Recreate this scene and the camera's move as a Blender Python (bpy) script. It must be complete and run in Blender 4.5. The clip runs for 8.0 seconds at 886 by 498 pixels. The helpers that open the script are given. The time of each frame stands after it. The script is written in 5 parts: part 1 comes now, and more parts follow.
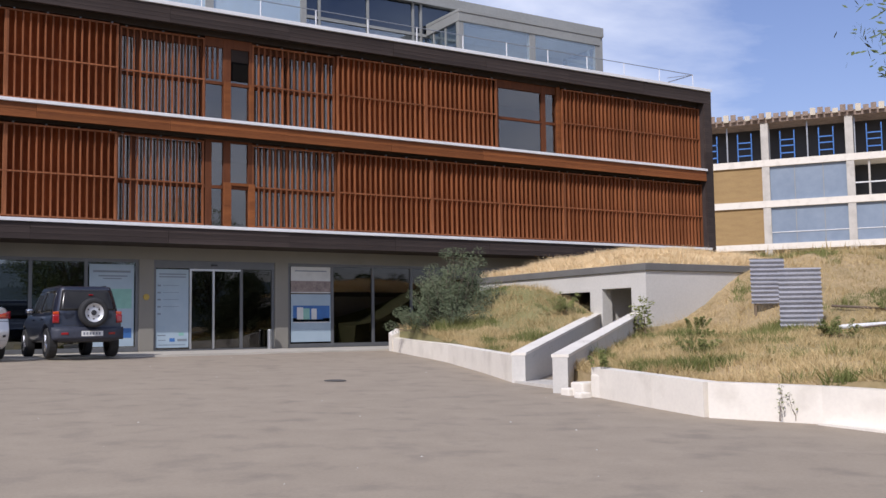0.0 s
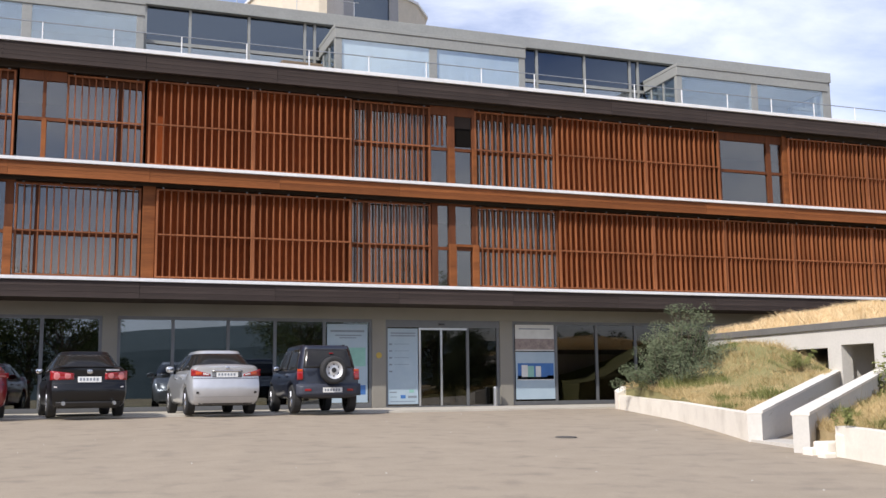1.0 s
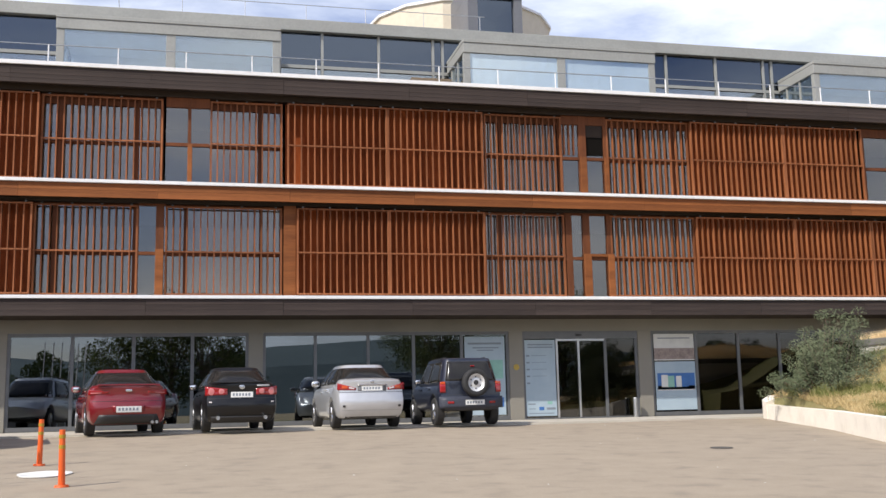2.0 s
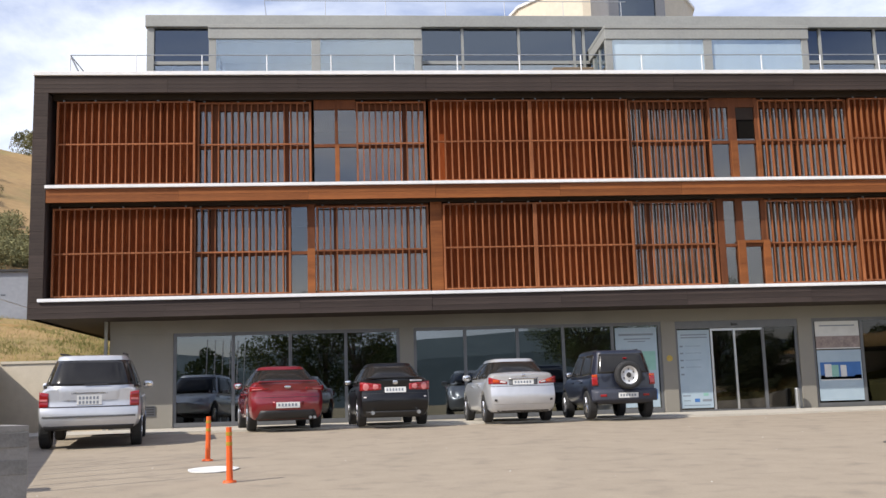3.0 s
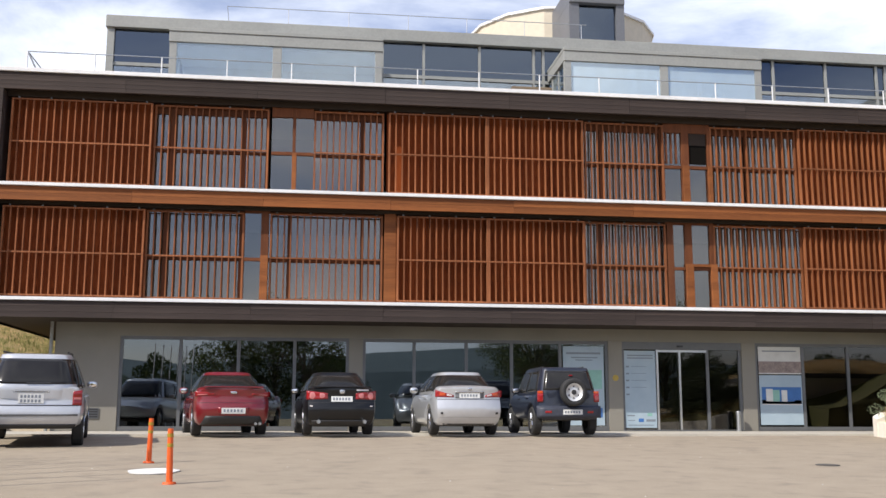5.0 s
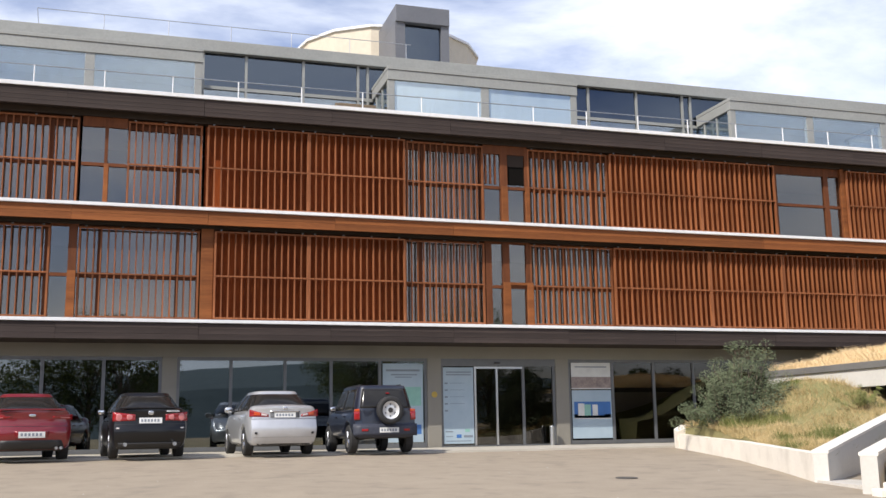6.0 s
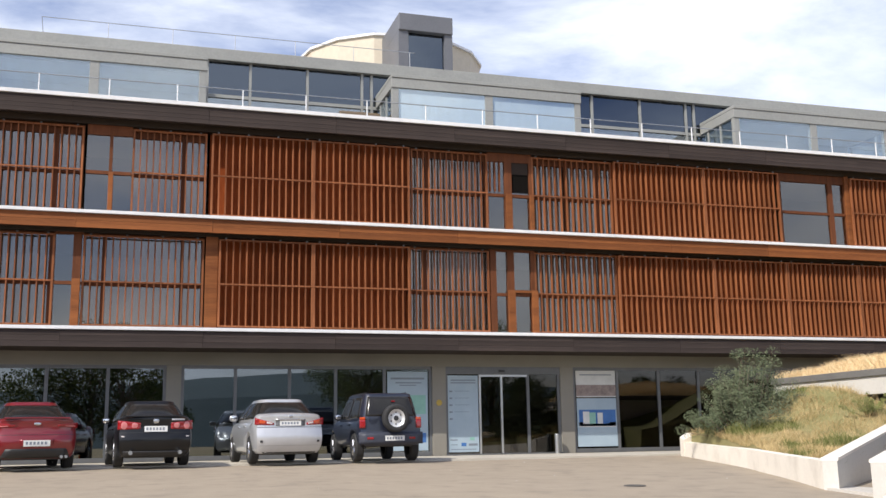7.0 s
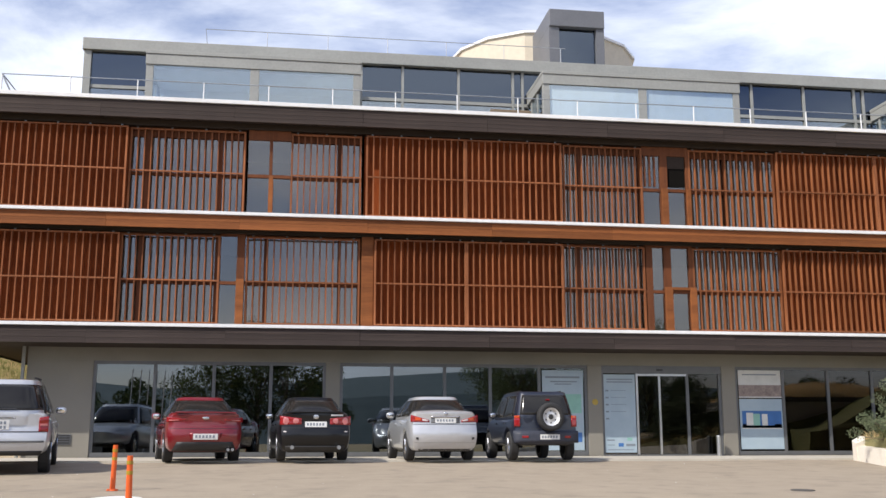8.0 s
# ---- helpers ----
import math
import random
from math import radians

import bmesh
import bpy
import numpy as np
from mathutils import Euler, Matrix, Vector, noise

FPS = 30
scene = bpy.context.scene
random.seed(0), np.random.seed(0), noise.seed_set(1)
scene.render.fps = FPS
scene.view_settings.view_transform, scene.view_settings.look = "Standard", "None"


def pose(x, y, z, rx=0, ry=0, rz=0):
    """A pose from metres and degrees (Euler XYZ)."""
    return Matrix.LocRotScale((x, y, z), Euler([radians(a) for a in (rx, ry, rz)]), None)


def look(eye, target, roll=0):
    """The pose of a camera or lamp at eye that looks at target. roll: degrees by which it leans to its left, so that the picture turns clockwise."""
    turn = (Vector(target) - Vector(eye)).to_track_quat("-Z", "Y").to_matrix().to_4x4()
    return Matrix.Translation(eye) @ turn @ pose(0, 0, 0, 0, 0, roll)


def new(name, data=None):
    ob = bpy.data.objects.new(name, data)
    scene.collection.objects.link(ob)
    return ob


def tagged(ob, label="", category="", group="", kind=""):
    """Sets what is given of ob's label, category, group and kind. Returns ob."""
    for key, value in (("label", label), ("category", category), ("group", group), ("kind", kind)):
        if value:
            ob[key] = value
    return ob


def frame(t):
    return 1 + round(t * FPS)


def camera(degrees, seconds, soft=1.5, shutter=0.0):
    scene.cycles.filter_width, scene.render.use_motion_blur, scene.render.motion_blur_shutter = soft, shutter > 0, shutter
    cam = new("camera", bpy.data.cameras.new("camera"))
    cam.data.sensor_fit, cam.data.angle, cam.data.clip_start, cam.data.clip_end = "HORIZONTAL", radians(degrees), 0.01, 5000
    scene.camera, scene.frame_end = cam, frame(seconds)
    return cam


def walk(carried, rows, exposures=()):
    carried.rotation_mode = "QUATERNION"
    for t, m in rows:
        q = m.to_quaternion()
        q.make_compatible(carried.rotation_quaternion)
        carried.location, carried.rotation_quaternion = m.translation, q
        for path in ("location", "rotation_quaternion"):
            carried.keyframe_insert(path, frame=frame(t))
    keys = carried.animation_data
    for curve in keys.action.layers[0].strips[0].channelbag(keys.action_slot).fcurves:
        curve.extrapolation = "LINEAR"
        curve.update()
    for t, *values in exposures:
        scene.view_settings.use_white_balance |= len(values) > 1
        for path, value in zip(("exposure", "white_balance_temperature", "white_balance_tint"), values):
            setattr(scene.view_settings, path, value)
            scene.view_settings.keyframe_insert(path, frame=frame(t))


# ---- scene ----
cam = camera(47.41, 8.0)

PATH = [
    (0, look((10.727, -30.835, 0.544), (16.060, -22.414, 1.349), -0.85)),
    (0.5, look((10.567, -30.996, 0.528), (14.825, -22.041, 1.823), -0.74)),
    (1, look((10.347, -31.099, 0.510), (13.751, -21.802, 1.913), -0.68)),
    (2.5, look((9.794, -30.935, 0.497), (11.461, -21.201, 2.064), -1.63)),
    (3, look((9.811, -30.910, 0.569), (10.669, -21.060, 2.066), -1.75)),
    (3.5, look((9.715, -31.100, 0.617), (9.678, -21.198, 2.009), -1.12)),
    (4, look((9.745, -31.017, 0.597), (9.285, -21.128, 2.007), -0.03)),
    (4.5, look((9.860, -31.038, 0.560), (10.145, -21.155, 2.062), 0.06)),
    (5, look((9.897, -31.096, 0.486), (11.184, -21.315, 2.121), 0.12)),
    (6.5, look((10.343, -31.133, 0.582), (13.526, -21.825, 2.380), -1.20)),
    (7, look((10.137, -31.055, 0.536), (13.033, -21.666, 2.393), -0.95)),
    (7.5, look((10.152, -31.012, 0.519), (12.453, -21.461, 2.387), -0.96)),
    (8, look((10.227, -30.933, 0.502), (11.632, -21.210, 2.370), -0.06)),
]
walk(cam, PATH, [(0.0, -0.46, 6100, 16), (0.5, -0.24, 6250, 14), (1.0, -0.03, 6450, 12), (2.5, 0.08, 6650, 10), (8.0, 0.05, 6600, 10)])

# ---- world, sun ----
SUN_TO = Vector((-0.65, -0.39, 0.69)).normalized()
world = bpy.data.worlds.new("world")
scene.world = world
world.use_nodes = True
wn, wl = world.node_tree.nodes, world.node_tree.links
wn.clear()
sky = wn.new("ShaderNodeTexSky")
sky.sky_type = "NISHITA"
sky.sun_disc = False
sky.sun_elevation = math.asin(SUN_TO.z)
sky.sun_rotation = math.atan2(SUN_TO.x, SUN_TO.y)
sky.air_density, sky.dust_density, sky.ozone_density = 1.25, 0.5, 3.5
wtc = wn.new("ShaderNodeTexCoord")
wmap = wn.new("ShaderNodeMapping")
wmap.inputs["Scale"].default_value = (1.0, 1.0, 2.6)
cloud = wn.new("ShaderNodeTexNoise")
cloud.inputs["Scale"].default_value = 1.7
cloud.inputs["Detail"].default_value = 9
cloud.inputs["Roughness"].default_value = 0.58
cloud.inputs["Distortion"].default_value = 0.35
cramp = wn.new("ShaderNodeValToRGB")
cramp.color_ramp.elements[0].position, cramp.color_ramp.elements[1].position = 0.43, 0.645
cramp.color_ramp.elements[0].color = (0.02, 0.02, 0.02, 1)
cramp.color_ramp.elements[1].color = (0.95, 0.95, 0.95, 1)
wmix = wn.new("ShaderNodeMix")
wmix.data_type = "RGBA"
wmix.inputs["B"].default_value = (10.2, 10.8, 12.0, 1)
wbg = wn.new("ShaderNodeBackground")
wbg.inputs["Strength"].default_value = 0.115
wout = wn.new("ShaderNodeOutputWorld")
wl.new(wtc.outputs["Generated"], wmap.inputs["Vector"])
wl.new(wmap.outputs["Vector"], cloud.inputs["Vector"])
wl.new(cloud.outputs["Fac"], cramp.inputs["Fac"])
wl.new(cramp.outputs["Color"], wmix.inputs["Factor"])
wtint = wn.new("ShaderNodeMix")
wtint.data_type, wtint.blend_type = "RGBA", "MULTIPLY"
wtint.inputs["Factor"].default_value = 1.0
wtint.inputs["B"].default_value = (1.30, 1.15, 1.32, 1)
wl.new(sky.outputs["Color"], wtint.inputs["A"])
wl.new(wtint.outputs["Result"], wmix.inputs["A"])
wl.new(wmix.outputs["Result"], wbg.inputs["Color"])
wl.new(wbg.outputs["Background"], wout.inputs["Surface"])
sun_data = bpy.data.lights.new("sun", "SUN")
sun_data.energy, sun_data.angle, sun_data.color = 5.0, radians(0.5), (1.0, 0.95, 0.87)
sun = new("sun", sun_data)
sun.matrix_basis = look(SUN_TO * 60, (0, 0, 0))


# ---- materials ----
def material(name, col, rough=0.6, metal=0.0, col2=None, scale=4.0, fine=60.0, amount=0.5, bump=0.0, stretch=(1, 1, 1), vary=0.0, ramp=(0.35, 0.65), spec=0.5, stain=None, stain_scale=0.5, coat=0.0):
    m = bpy.data.materials.new(name)
    m.use_nodes = True
    n, l = m.node_tree.nodes, m.node_tree.links
    b = n["Principled BSDF"]
    b.inputs["Roughness"].default_value, b.inputs["Metallic"].default_value = rough, metal
    b.inputs["Specular IOR Level"].default_value = spec
    b.inputs["Coat Weight"].default_value = coat
    b.inputs["Coat Roughness"].default_value = 0.04
    col2 = col2 or tuple(c * 0.8 for c in col)
    tc = n.new("ShaderNodeTexCoord")
    mp = n.new("ShaderNodeMapping")
    mp.inputs["Scale"].default_value = stretch
    l.new(tc.outputs["Object"], mp.inputs["Vector"])
    big = n.new("ShaderNodeTexNoise")
    big.inputs["Scale"].default_value, big.inputs["Detail"].default_value = scale, 6
    sml = n.new("ShaderNodeTexNoise")
    sml.inputs["Scale"].default_value, sml.inputs["Detail"].default_value = fine, 4
    for t in (big, sml):
        l.new(mp.outputs["Vector"], t.inputs["Vector"])
    add = n.new("ShaderNodeMath")
    add.operation = "MULTIPLY_ADD"
    l.new(sml.outputs["Fac"], add.inputs[0])
    add.inputs[1].default_value = 0.45
    hb = n.new("ShaderNodeMath")
    hb.operation = "MULTIPLY"
    hb.inputs[1].default_value = 0.55
    l.new(big.outputs["Fac"], hb.inputs[0])
    l.new(hb.outputs[0], add.inputs[2])
    rp = n.new("ShaderNodeValToRGB")
    rp.color_ramp.elements[0].position, rp.color_ramp.elements[1].position = ramp
    rp.color_ramp.elements[0].color, rp.color_ramp.elements[1].color = (*col2, 1), (*col, 1)
    l.new(add.outputs[0], rp.inputs["Fac"])
    out = rp.outputs["Color"]
    if stain:
        st = n.new("ShaderNodeTexNoise")
        st.inputs["Scale"].default_value, st.inputs["Detail"].default_value = stain_scale, 8
        l.new(tc.outputs["Object"], st.inputs["Vector"])
        sr = n.new("ShaderNodeValToRGB")
        sr.color_ramp.elements[0].position, sr.color_ramp.elements[1].position = 0.52, 0.72
        l.new(st.outputs["Fac"], sr.inputs["Fac"])
        mx = n.new("ShaderNodeMix")
        mx.data_type = "RGBA"
        sc = n.new("ShaderNodeMath")
        sc.operation = "MULTIPLY"
        sc.inputs[1].default_value = amount
        l.new(sr.outputs["Color"], sc.inputs[0])
        l.new(sc.outputs[0], mx.inputs["Factor"])
        l.new(out, mx.inputs["A"])
        mx.inputs["B"].default_value = (*stain, 1)
        out = mx.outputs["Result"]
    if vary:
        oi = n.new("ShaderNodeObjectInfo")
        vm = n.new("ShaderNodeMapRange")
        vm.inputs["To Min"].default_value, vm.inputs["To Max"].default_value = 1 - vary, 1 + vary
        l.new(oi.outputs["Random"], vm.inputs["Value"])
        hs = n.new("ShaderNodeHueSaturation")
        l.new(vm.outputs["Result"], hs.inputs["Value"])
        l.new(out, hs.inputs["Color"])
        out = hs.outputs["Color"]
    l.new(out, b.inputs["Base Color"])
    if bump:
        bp = n.new("ShaderNodeBump")
        bp.inputs["Strength"].default_value, bp.inputs["Distance"].default_value = bump, 0.02
        l.new(add.outputs[0], bp.inputs["Height"])
        l.new(bp.outputs["Normal"], b.inputs["Normal"])
    return m


def glass(name, tint=(0.75, 0.8, 0.8), ior=1.9, rough=0.0, sheen=(0.96, 0.96, 0.96)):
    m = bpy.data.materials.new(name)
    m.use_nodes = True
    n, l = m.node_tree.nodes, m.node_tree.links
    n.remove(n["Principled BSDF"])
    tr, gl, mx, lw = n.new("ShaderNodeBsdfTransparent"), n.new("ShaderNodeBsdfGlossy"), n.new("ShaderNodeMixShader"), n.new("ShaderNodeLayerWeight")
    tr.inputs["Color"].default_value = (*tint, 1)
    gl.inputs["Roughness"].default_value = rough
    gl.inputs["Color"].default_value = (*sheen, 1)
    f0 = ((ior - 1) / (ior + 1)) ** 2
    pw, ma = n.new("ShaderNodeMath"), n.new("ShaderNodeMath")
    pw.operation, ma.operation = "POWER", "MULTIPLY_ADD"
    pw.inputs[1].default_value = 5.0
    ma.inputs[1].default_value, ma.inputs[2].default_value = 1 - f0, f0
    l.new(lw.outputs["Facing"], pw.inputs[0])
    l.new(pw.outputs[0], ma.inputs[0])
    l.new(ma.outputs[0], mx.inputs[0])
    l.new(tr.outputs[0], mx.inputs[1])
    l.new(gl.outputs[0], mx.inputs[2])
    l.new(mx.outputs[0], n["Material Output"].inputs["Surface"])
    return m


def leafy(name, a, b, rough=0.7):
    m = bpy.data.materials.new(name)
    m.use_nodes = True
    n, l = m.node_tree.nodes, m.node_tree.links
    p = n["Principled BSDF"]
    p.inputs["Roughness"].default_value = rough
    p.inputs["Specular IOR Level"].default_value = 0.06
    g = n.new("ShaderNodeNewGeometry")
    r = n.new("ShaderNodeValToRGB")
    r.color_ramp.elements[0].color, r.color_ramp.elements[1].color = (*a, 1), (*b, 1)
    tc = n.new("ShaderNodeTexCoord")
    ns = n.new("ShaderNodeTexNoise")
    ns.inputs["Scale"].default_value, ns.inputs["Detail"].default_value = 0.55, 4
    l.new(tc.outputs["Object"], ns.inputs["Vector"])
    av = n.new("ShaderNodeMath")
    av.operation = "MULTIPLY_ADD"
    av.inputs[1].default_value = 0.45
    l.new(g.outputs["Random Per Island"], av.inputs[0])
    sh = n.new("ShaderNodeMapRange")
    sh.inputs["From Min"].default_value, sh.inputs["From Max"].default_value, sh.inputs["To Max"].default_value = 0.36, 0.64, 0.55
    l.new(ns.outputs["Fac"], sh.inputs["Value"])
    l.new(sh.outputs["Result"], av.inputs[2])
    l.new(av.outputs[0], r.inputs["Fac"])
    l.new(r.outputs["Color"], p.inputs["Base Color"])
    return m


ASPHALT = material("asphalt", (0.36, 0.298, 0.222), 0.92, col2=(0.265, 0.219, 0.163), scale=1.6, fine=30, bump=0.35, stain=(0.15, 0.127, 0.105), stain_scale=1.9, amount=0.42, ramp=(0.25, 0.75))
PAVING = material("pale_concrete_paving", (0.52, 0.48, 0.41), 0.85, col2=(0.40, 0.37, 0.31), scale=1.2, fine=30, bump=0.2)
DRYEARTH = material("dry_earth", (0.46, 0.34, 0.19), 0.95, col2=(0.25, 0.19, 0.095), scale=0.9, fine=9, bump=0.8, stain=(0.13, 0.15, 0.045), stain_scale=0.05, amount=0.8)
HILLEARTH = material("dry_hill_grass", (0.38, 0.245, 0.105), 0.95, col2=(0.26, 0.165, 0.070), scale=0.08, fine=1.2, bump=0.4, stain=(0.19, 0.175, 0.070), stain_scale=0.11, amount=0.65)
CLADDING = material("dark_brown_board", (0.064, 0.048, 0.042), 0.7, spec=0.2, col2=(0.034, 0.026, 0.024), scale=2.0, fine=22, stretch=(0.25, 1, 6), bump=0.25, vary=0.16)
CLADDING_V = material("dark_brown_upright_board", (0.066, 0.051, 0.047), 0.7, spec=0.25, col2=(0.040, 0.031, 0.030), scale=2.0, fine=22, stretch=(2, 2, 0.6), bump=0.25, vary=0.14)
SLAT = material("oiled_wood_slat", (0.33, 0.122, 0.050), 0.6, spec=0.2, col2=(0.165, 0.057, 0.023), scale=3, fine=40, stretch=(4, 4, 0.35), bump=0.15, vary=0.22)
BACKWOOD = material("red_brown_wood_panel", (0.25, 0.060, 0.016), 0.65, spec=0.08, col2=(0.12, 0.027, 0.008), scale=1.2, fine=14, stretch=(1.2, 1, 0.2), bump=0.12, vary=0.12)
POSTWOOD = material("dark_red_brown_timber", (0.17, 0.058, 0.022), 0.6, spec=0.2, col2=(0.10, 0.034, 0.014), scale=2, fine=20, stretch=(3, 3, 0.4), bump=0.12, vary=0.15)
# tone of reflected clouds, for sheets set behind the slatted windows
SHEEN_GREY = material("warm_grey_sky_sheen", (0.50, 0.44, 0.39), 0.9, col2=(0.36, 0.31, 0.27), scale=0.7, fine=5, stretch=(2, 1, .3))
BEAMWOOD = material("orange_wood_beam", (0.275, 0.097, 0.030), 0.6, spec=0.2, col2=(0.15, 0.048, 0.016), scale=1.2, fine=14, stretch=(0.3, 1, 5), bump=0.15, vary=0.18)
WHITEMETAL = material("white_metal_flashing", (0.82, 0.82, 0.82), 0.35, col2=(0.7, 0.7, 0.7), scale=0.6, fine=8)
GREYRENDER = material("grey_render", (0.255, 0.24, 0.205), 0.85, col2=(0.215, 0.2, 0.17), scale=0.8, fine=40, bump=0.08)
DARKFRAME = material("grey_metal_frame", (0.155, 0.16, 0.165), 0.4, 0.3, col2=(0.125, 0.13, 0.135))
ALU = material("brushed_aluminium", (0.62, 0.63, 0.64), 0.3, 0.9, col2=(0.55, 0.56, 0.57))
STEEL = material("steel_rail", (0.42, 0.43, 0.44), 0.35, 0.7)
ZINC = material("grey_zinc_fascia", (0.33, 0.335, 0.315), 0.5, 0.1, col2=(0.27, 0.275, 0.26), scale=0.8, fine=12)
TOWERMETAL = material("blue_grey_metal_sheet", (0.17, 0.175, 0.19), 0.5, 0.2, col2=(0.135, 0.14, 0.155), scale=0.8, fine=10)
VOID = material("painted_opening_dark", (0.010, 0.009, 0.008), 0.95, spec=0.03)
# soffit timber; also stands in for shade above shutters and vent
SOFFIT_AND_SHADE = material("dark_soffit_and_recess_shade", (0.045, 0.034, 0.028), 0.75, spec=0.15)
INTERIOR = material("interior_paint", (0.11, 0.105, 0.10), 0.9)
# pale fill that brightens the rooftop glass boxes
PALE_FILL = material("pale_box_fill", (0.60, 0.64, 0.66), 0.9, col2=(0.52, 0.54, 0.54), scale=1, fine=5, stretch=(4, 1, .2))
GLASS = glass("shopfront_glass", (0.30, 0.33, 0.34), 2.5, sheen=(0.84, 0.93, 1.0))
GLASS_DOOR = glass("dark_door_glass", (0.22, 0.24, 0.24), 1.75)
GLASS_UP = glass("window_glass", (0.72, 0.70, 0.67), 2.1, sheen=(1.0, 0.96, 0.90))
GLASS_PENT = glass("pale_glazing", (0.85, 0.90, 0.93), 2.5, sheen=(0.90, 0.96, 1.0))
GLASS_DARK = glass("dark_blue_glazing", (0.16, 0.2, 0.28), 2.1, sheen=(0.72, 0.84, 1.0))
CONCRETE = material("pale_concrete", (0.60, 0.565, 0.51), 0.88, col2=(0.44, 0.415, 0.37), scale=1.1, fine=25, bump=0.2, stain=(0.27, 0.25, 0.21), stain_scale=0.8, amount=0.5)
LIMEWASH = material("whitewashed_concrete", (0.80, 0.75, 0.66), 0.85, col2=(0.73, 0.68, 0.60), scale=1.4, fine=20, bump=0.25, stain=(0.45, 0.40, 0.33), stain_scale=1.6, amount=0.4)
BUNKER = material("grey_painted_concrete", (0.60, 0.575, 0.53), 0.85, col2=(0.52, 0.50, 0.46), scale=0.6, fine=18, bump=0.1)
BLOCK = material("grey_concrete_block", (0.235, 0.226, 0.21), 0.95, col2=(0.165, 0.16, 0.15), scale=4, fine=30, bump=0.7, vary=0.14, stain=(0.28, 0.27, 0.25), stain_scale=5, amount=0.6)
MORTAR = material("pale_mortar", (0.30, 0.288, 0.268), 0.95, col2=(0.215, 0.207, 0.192), scale=2.2, fine=22, bump=0.7, stain=(0.17, 0.163, 0.152), stain_scale=1.7, amount=0.6)
CREAM = material("cream_stone", (0.62, 0.55, 0.44), 0.7, col2=(0.54, 0.48, 0.38))
# darkened copy of the cream wall, for its side turned from the sun
WALLRENDER_SHADED = material("shaded_cream_render", (0.28, 0.261, 0.223), 0.88, col2=(0.21, 0.196, 0.168), scale=0.9, fine=18, bump=0.25, stain=(0.22, 0.205, 0.18), stain_scale=0.7, amount=0.5)
CAPSTONE = material("pale_cap_stone", (0.74, 0.69, 0.60), 0.75, col2=(0.60, 0.555, 0.475), scale=2.5, fine=25, bump=0.2)
ORANGE = material("orange_plastic", (0.80, 0.13, 0.02), 0.45, col2=(0.68, 0.10, 0.015), scale=4)
REFLECT = material("yellow_reflector", (0.42, 0.28, 0.03), 0.3)
WHITEPAINT = material("white_road_paint", (0.78, 0.77, 0.74), 0.8, col2=(0.62, 0.61, 0.58), scale=5, fine=50)
IRON = material("dusty_cast_iron", (0.10, 0.09, 0.08), 0.8, col2=(0.06, 0.055, 0.05), scale=6, fine=40)
RUBBER = material("rubber", (0.025, 0.025, 0.026), 0.8)
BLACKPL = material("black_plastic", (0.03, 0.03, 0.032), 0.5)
CHROME = material("wheel_alloy", (0.62, 0.63, 0.65), 0.25, 0.9)
CARGLASS = material("tinted_car_glass", (0.024, 0.023, 0.022), 0.12, spec=0.35)
LAMPRED = material("red_lamp_lens", (0.30, 0.010, 0.012), 0.15, coat=0.6)
LAMPPALE = material("clear_lamp_lens", (0.65, 0.60, 0.58), 0.15, coat=0.6)
LAMPAMBER = material("amber_lamp_lens", (0.55, 0.07, 0.012), 0.15, coat=0.6)
LAMPPINK = material("pale_lens_and_highlight", (0.62, 0.20, 0.20), 0.15, coat=0.6)
RIMPALE = material("pale_steel_rim", (0.66, 0.67, 0.68), 0.4, 0.3)
PLATE = material("white_plate", (0.78, 0.78, 0.76), 0.4)
INKFAINT = material("faint_print", (0.22, 0.25, 0.29), 0.6)
FILM = material("pale_blue_plastic_film", (0.25, 0.305, 0.38), 0.3, col2=(0.20, 0.25, 0.32), scale=0.4, fine=2)
INKDARK = material("dark_print", (0.10, 0.12, 0.15), 0.6)
MIRROR = material("mirror", (0.9, 0.9, 0.9), 0.02, 1.0)
POSTER = material("pale_blue_poster", (0.38, 0.47, 0.53), 0.45, col2=(0.32, 0.41, 0.48), scale=0.8, fine=3)
POSTERBLUE = material("blue_poster_sky", (0.05, 0.16, 0.42), 0.45)
POSTERGREEN = material("green_poster_print", (0.26, 0.50, 0.42), 0.45)
POSTERWHITE = material("white_poster", (0.66, 0.66, 0.63), 0.5, col2=(0.56, 0.56, 0.54), scale=2, fine=6)
POSTERDARK = material("town_photo_print", (0.18, 0.14, 0.13), 0.5, col2=(0.34, 0.27, 0.24), scale=5, fine=16)
CORRUGATED = material("galvanised_sheet", (0.46, 0.46, 0.49), 0.45, 0.25, col2=(0.34, 0.34, 0.37), scale=2, fine=20)
BRICKOCHRE = material("ochre_block_infill", (0.37, 0.25, 0.11), 0.9, col2=(0.29, 0.19, 0.085), scale=0.8, fine=7, bump=0.3, stretch=(1, 1, 4))
BLUEFRAME = material("blue_scaffold", (0.06, 0.2, 0.55), 0.5)
SHUTTER = material("formwork_timber", (0.34, 0.26, 0.21), 0.9, col2=(0.2, 0.15, 0.12), scale=1.5, fine=6)
WOODGREY = material("weathered_timber", (0.2, 0.15, 0.1), 0.9)
HILLGRASS = leafy("pale_hill_grass", (0.26, 0.26, 0.09), (0.50, 0.42, 0.19))
GRASS = leafy("dry_grass_blades", (0.30, 0.235, 0.10), (0.70, 0.53, 0.29))
STRAW = leafy("straw", (0.70, 0.53, 0.30), (0.88, 0.72, 0.46))
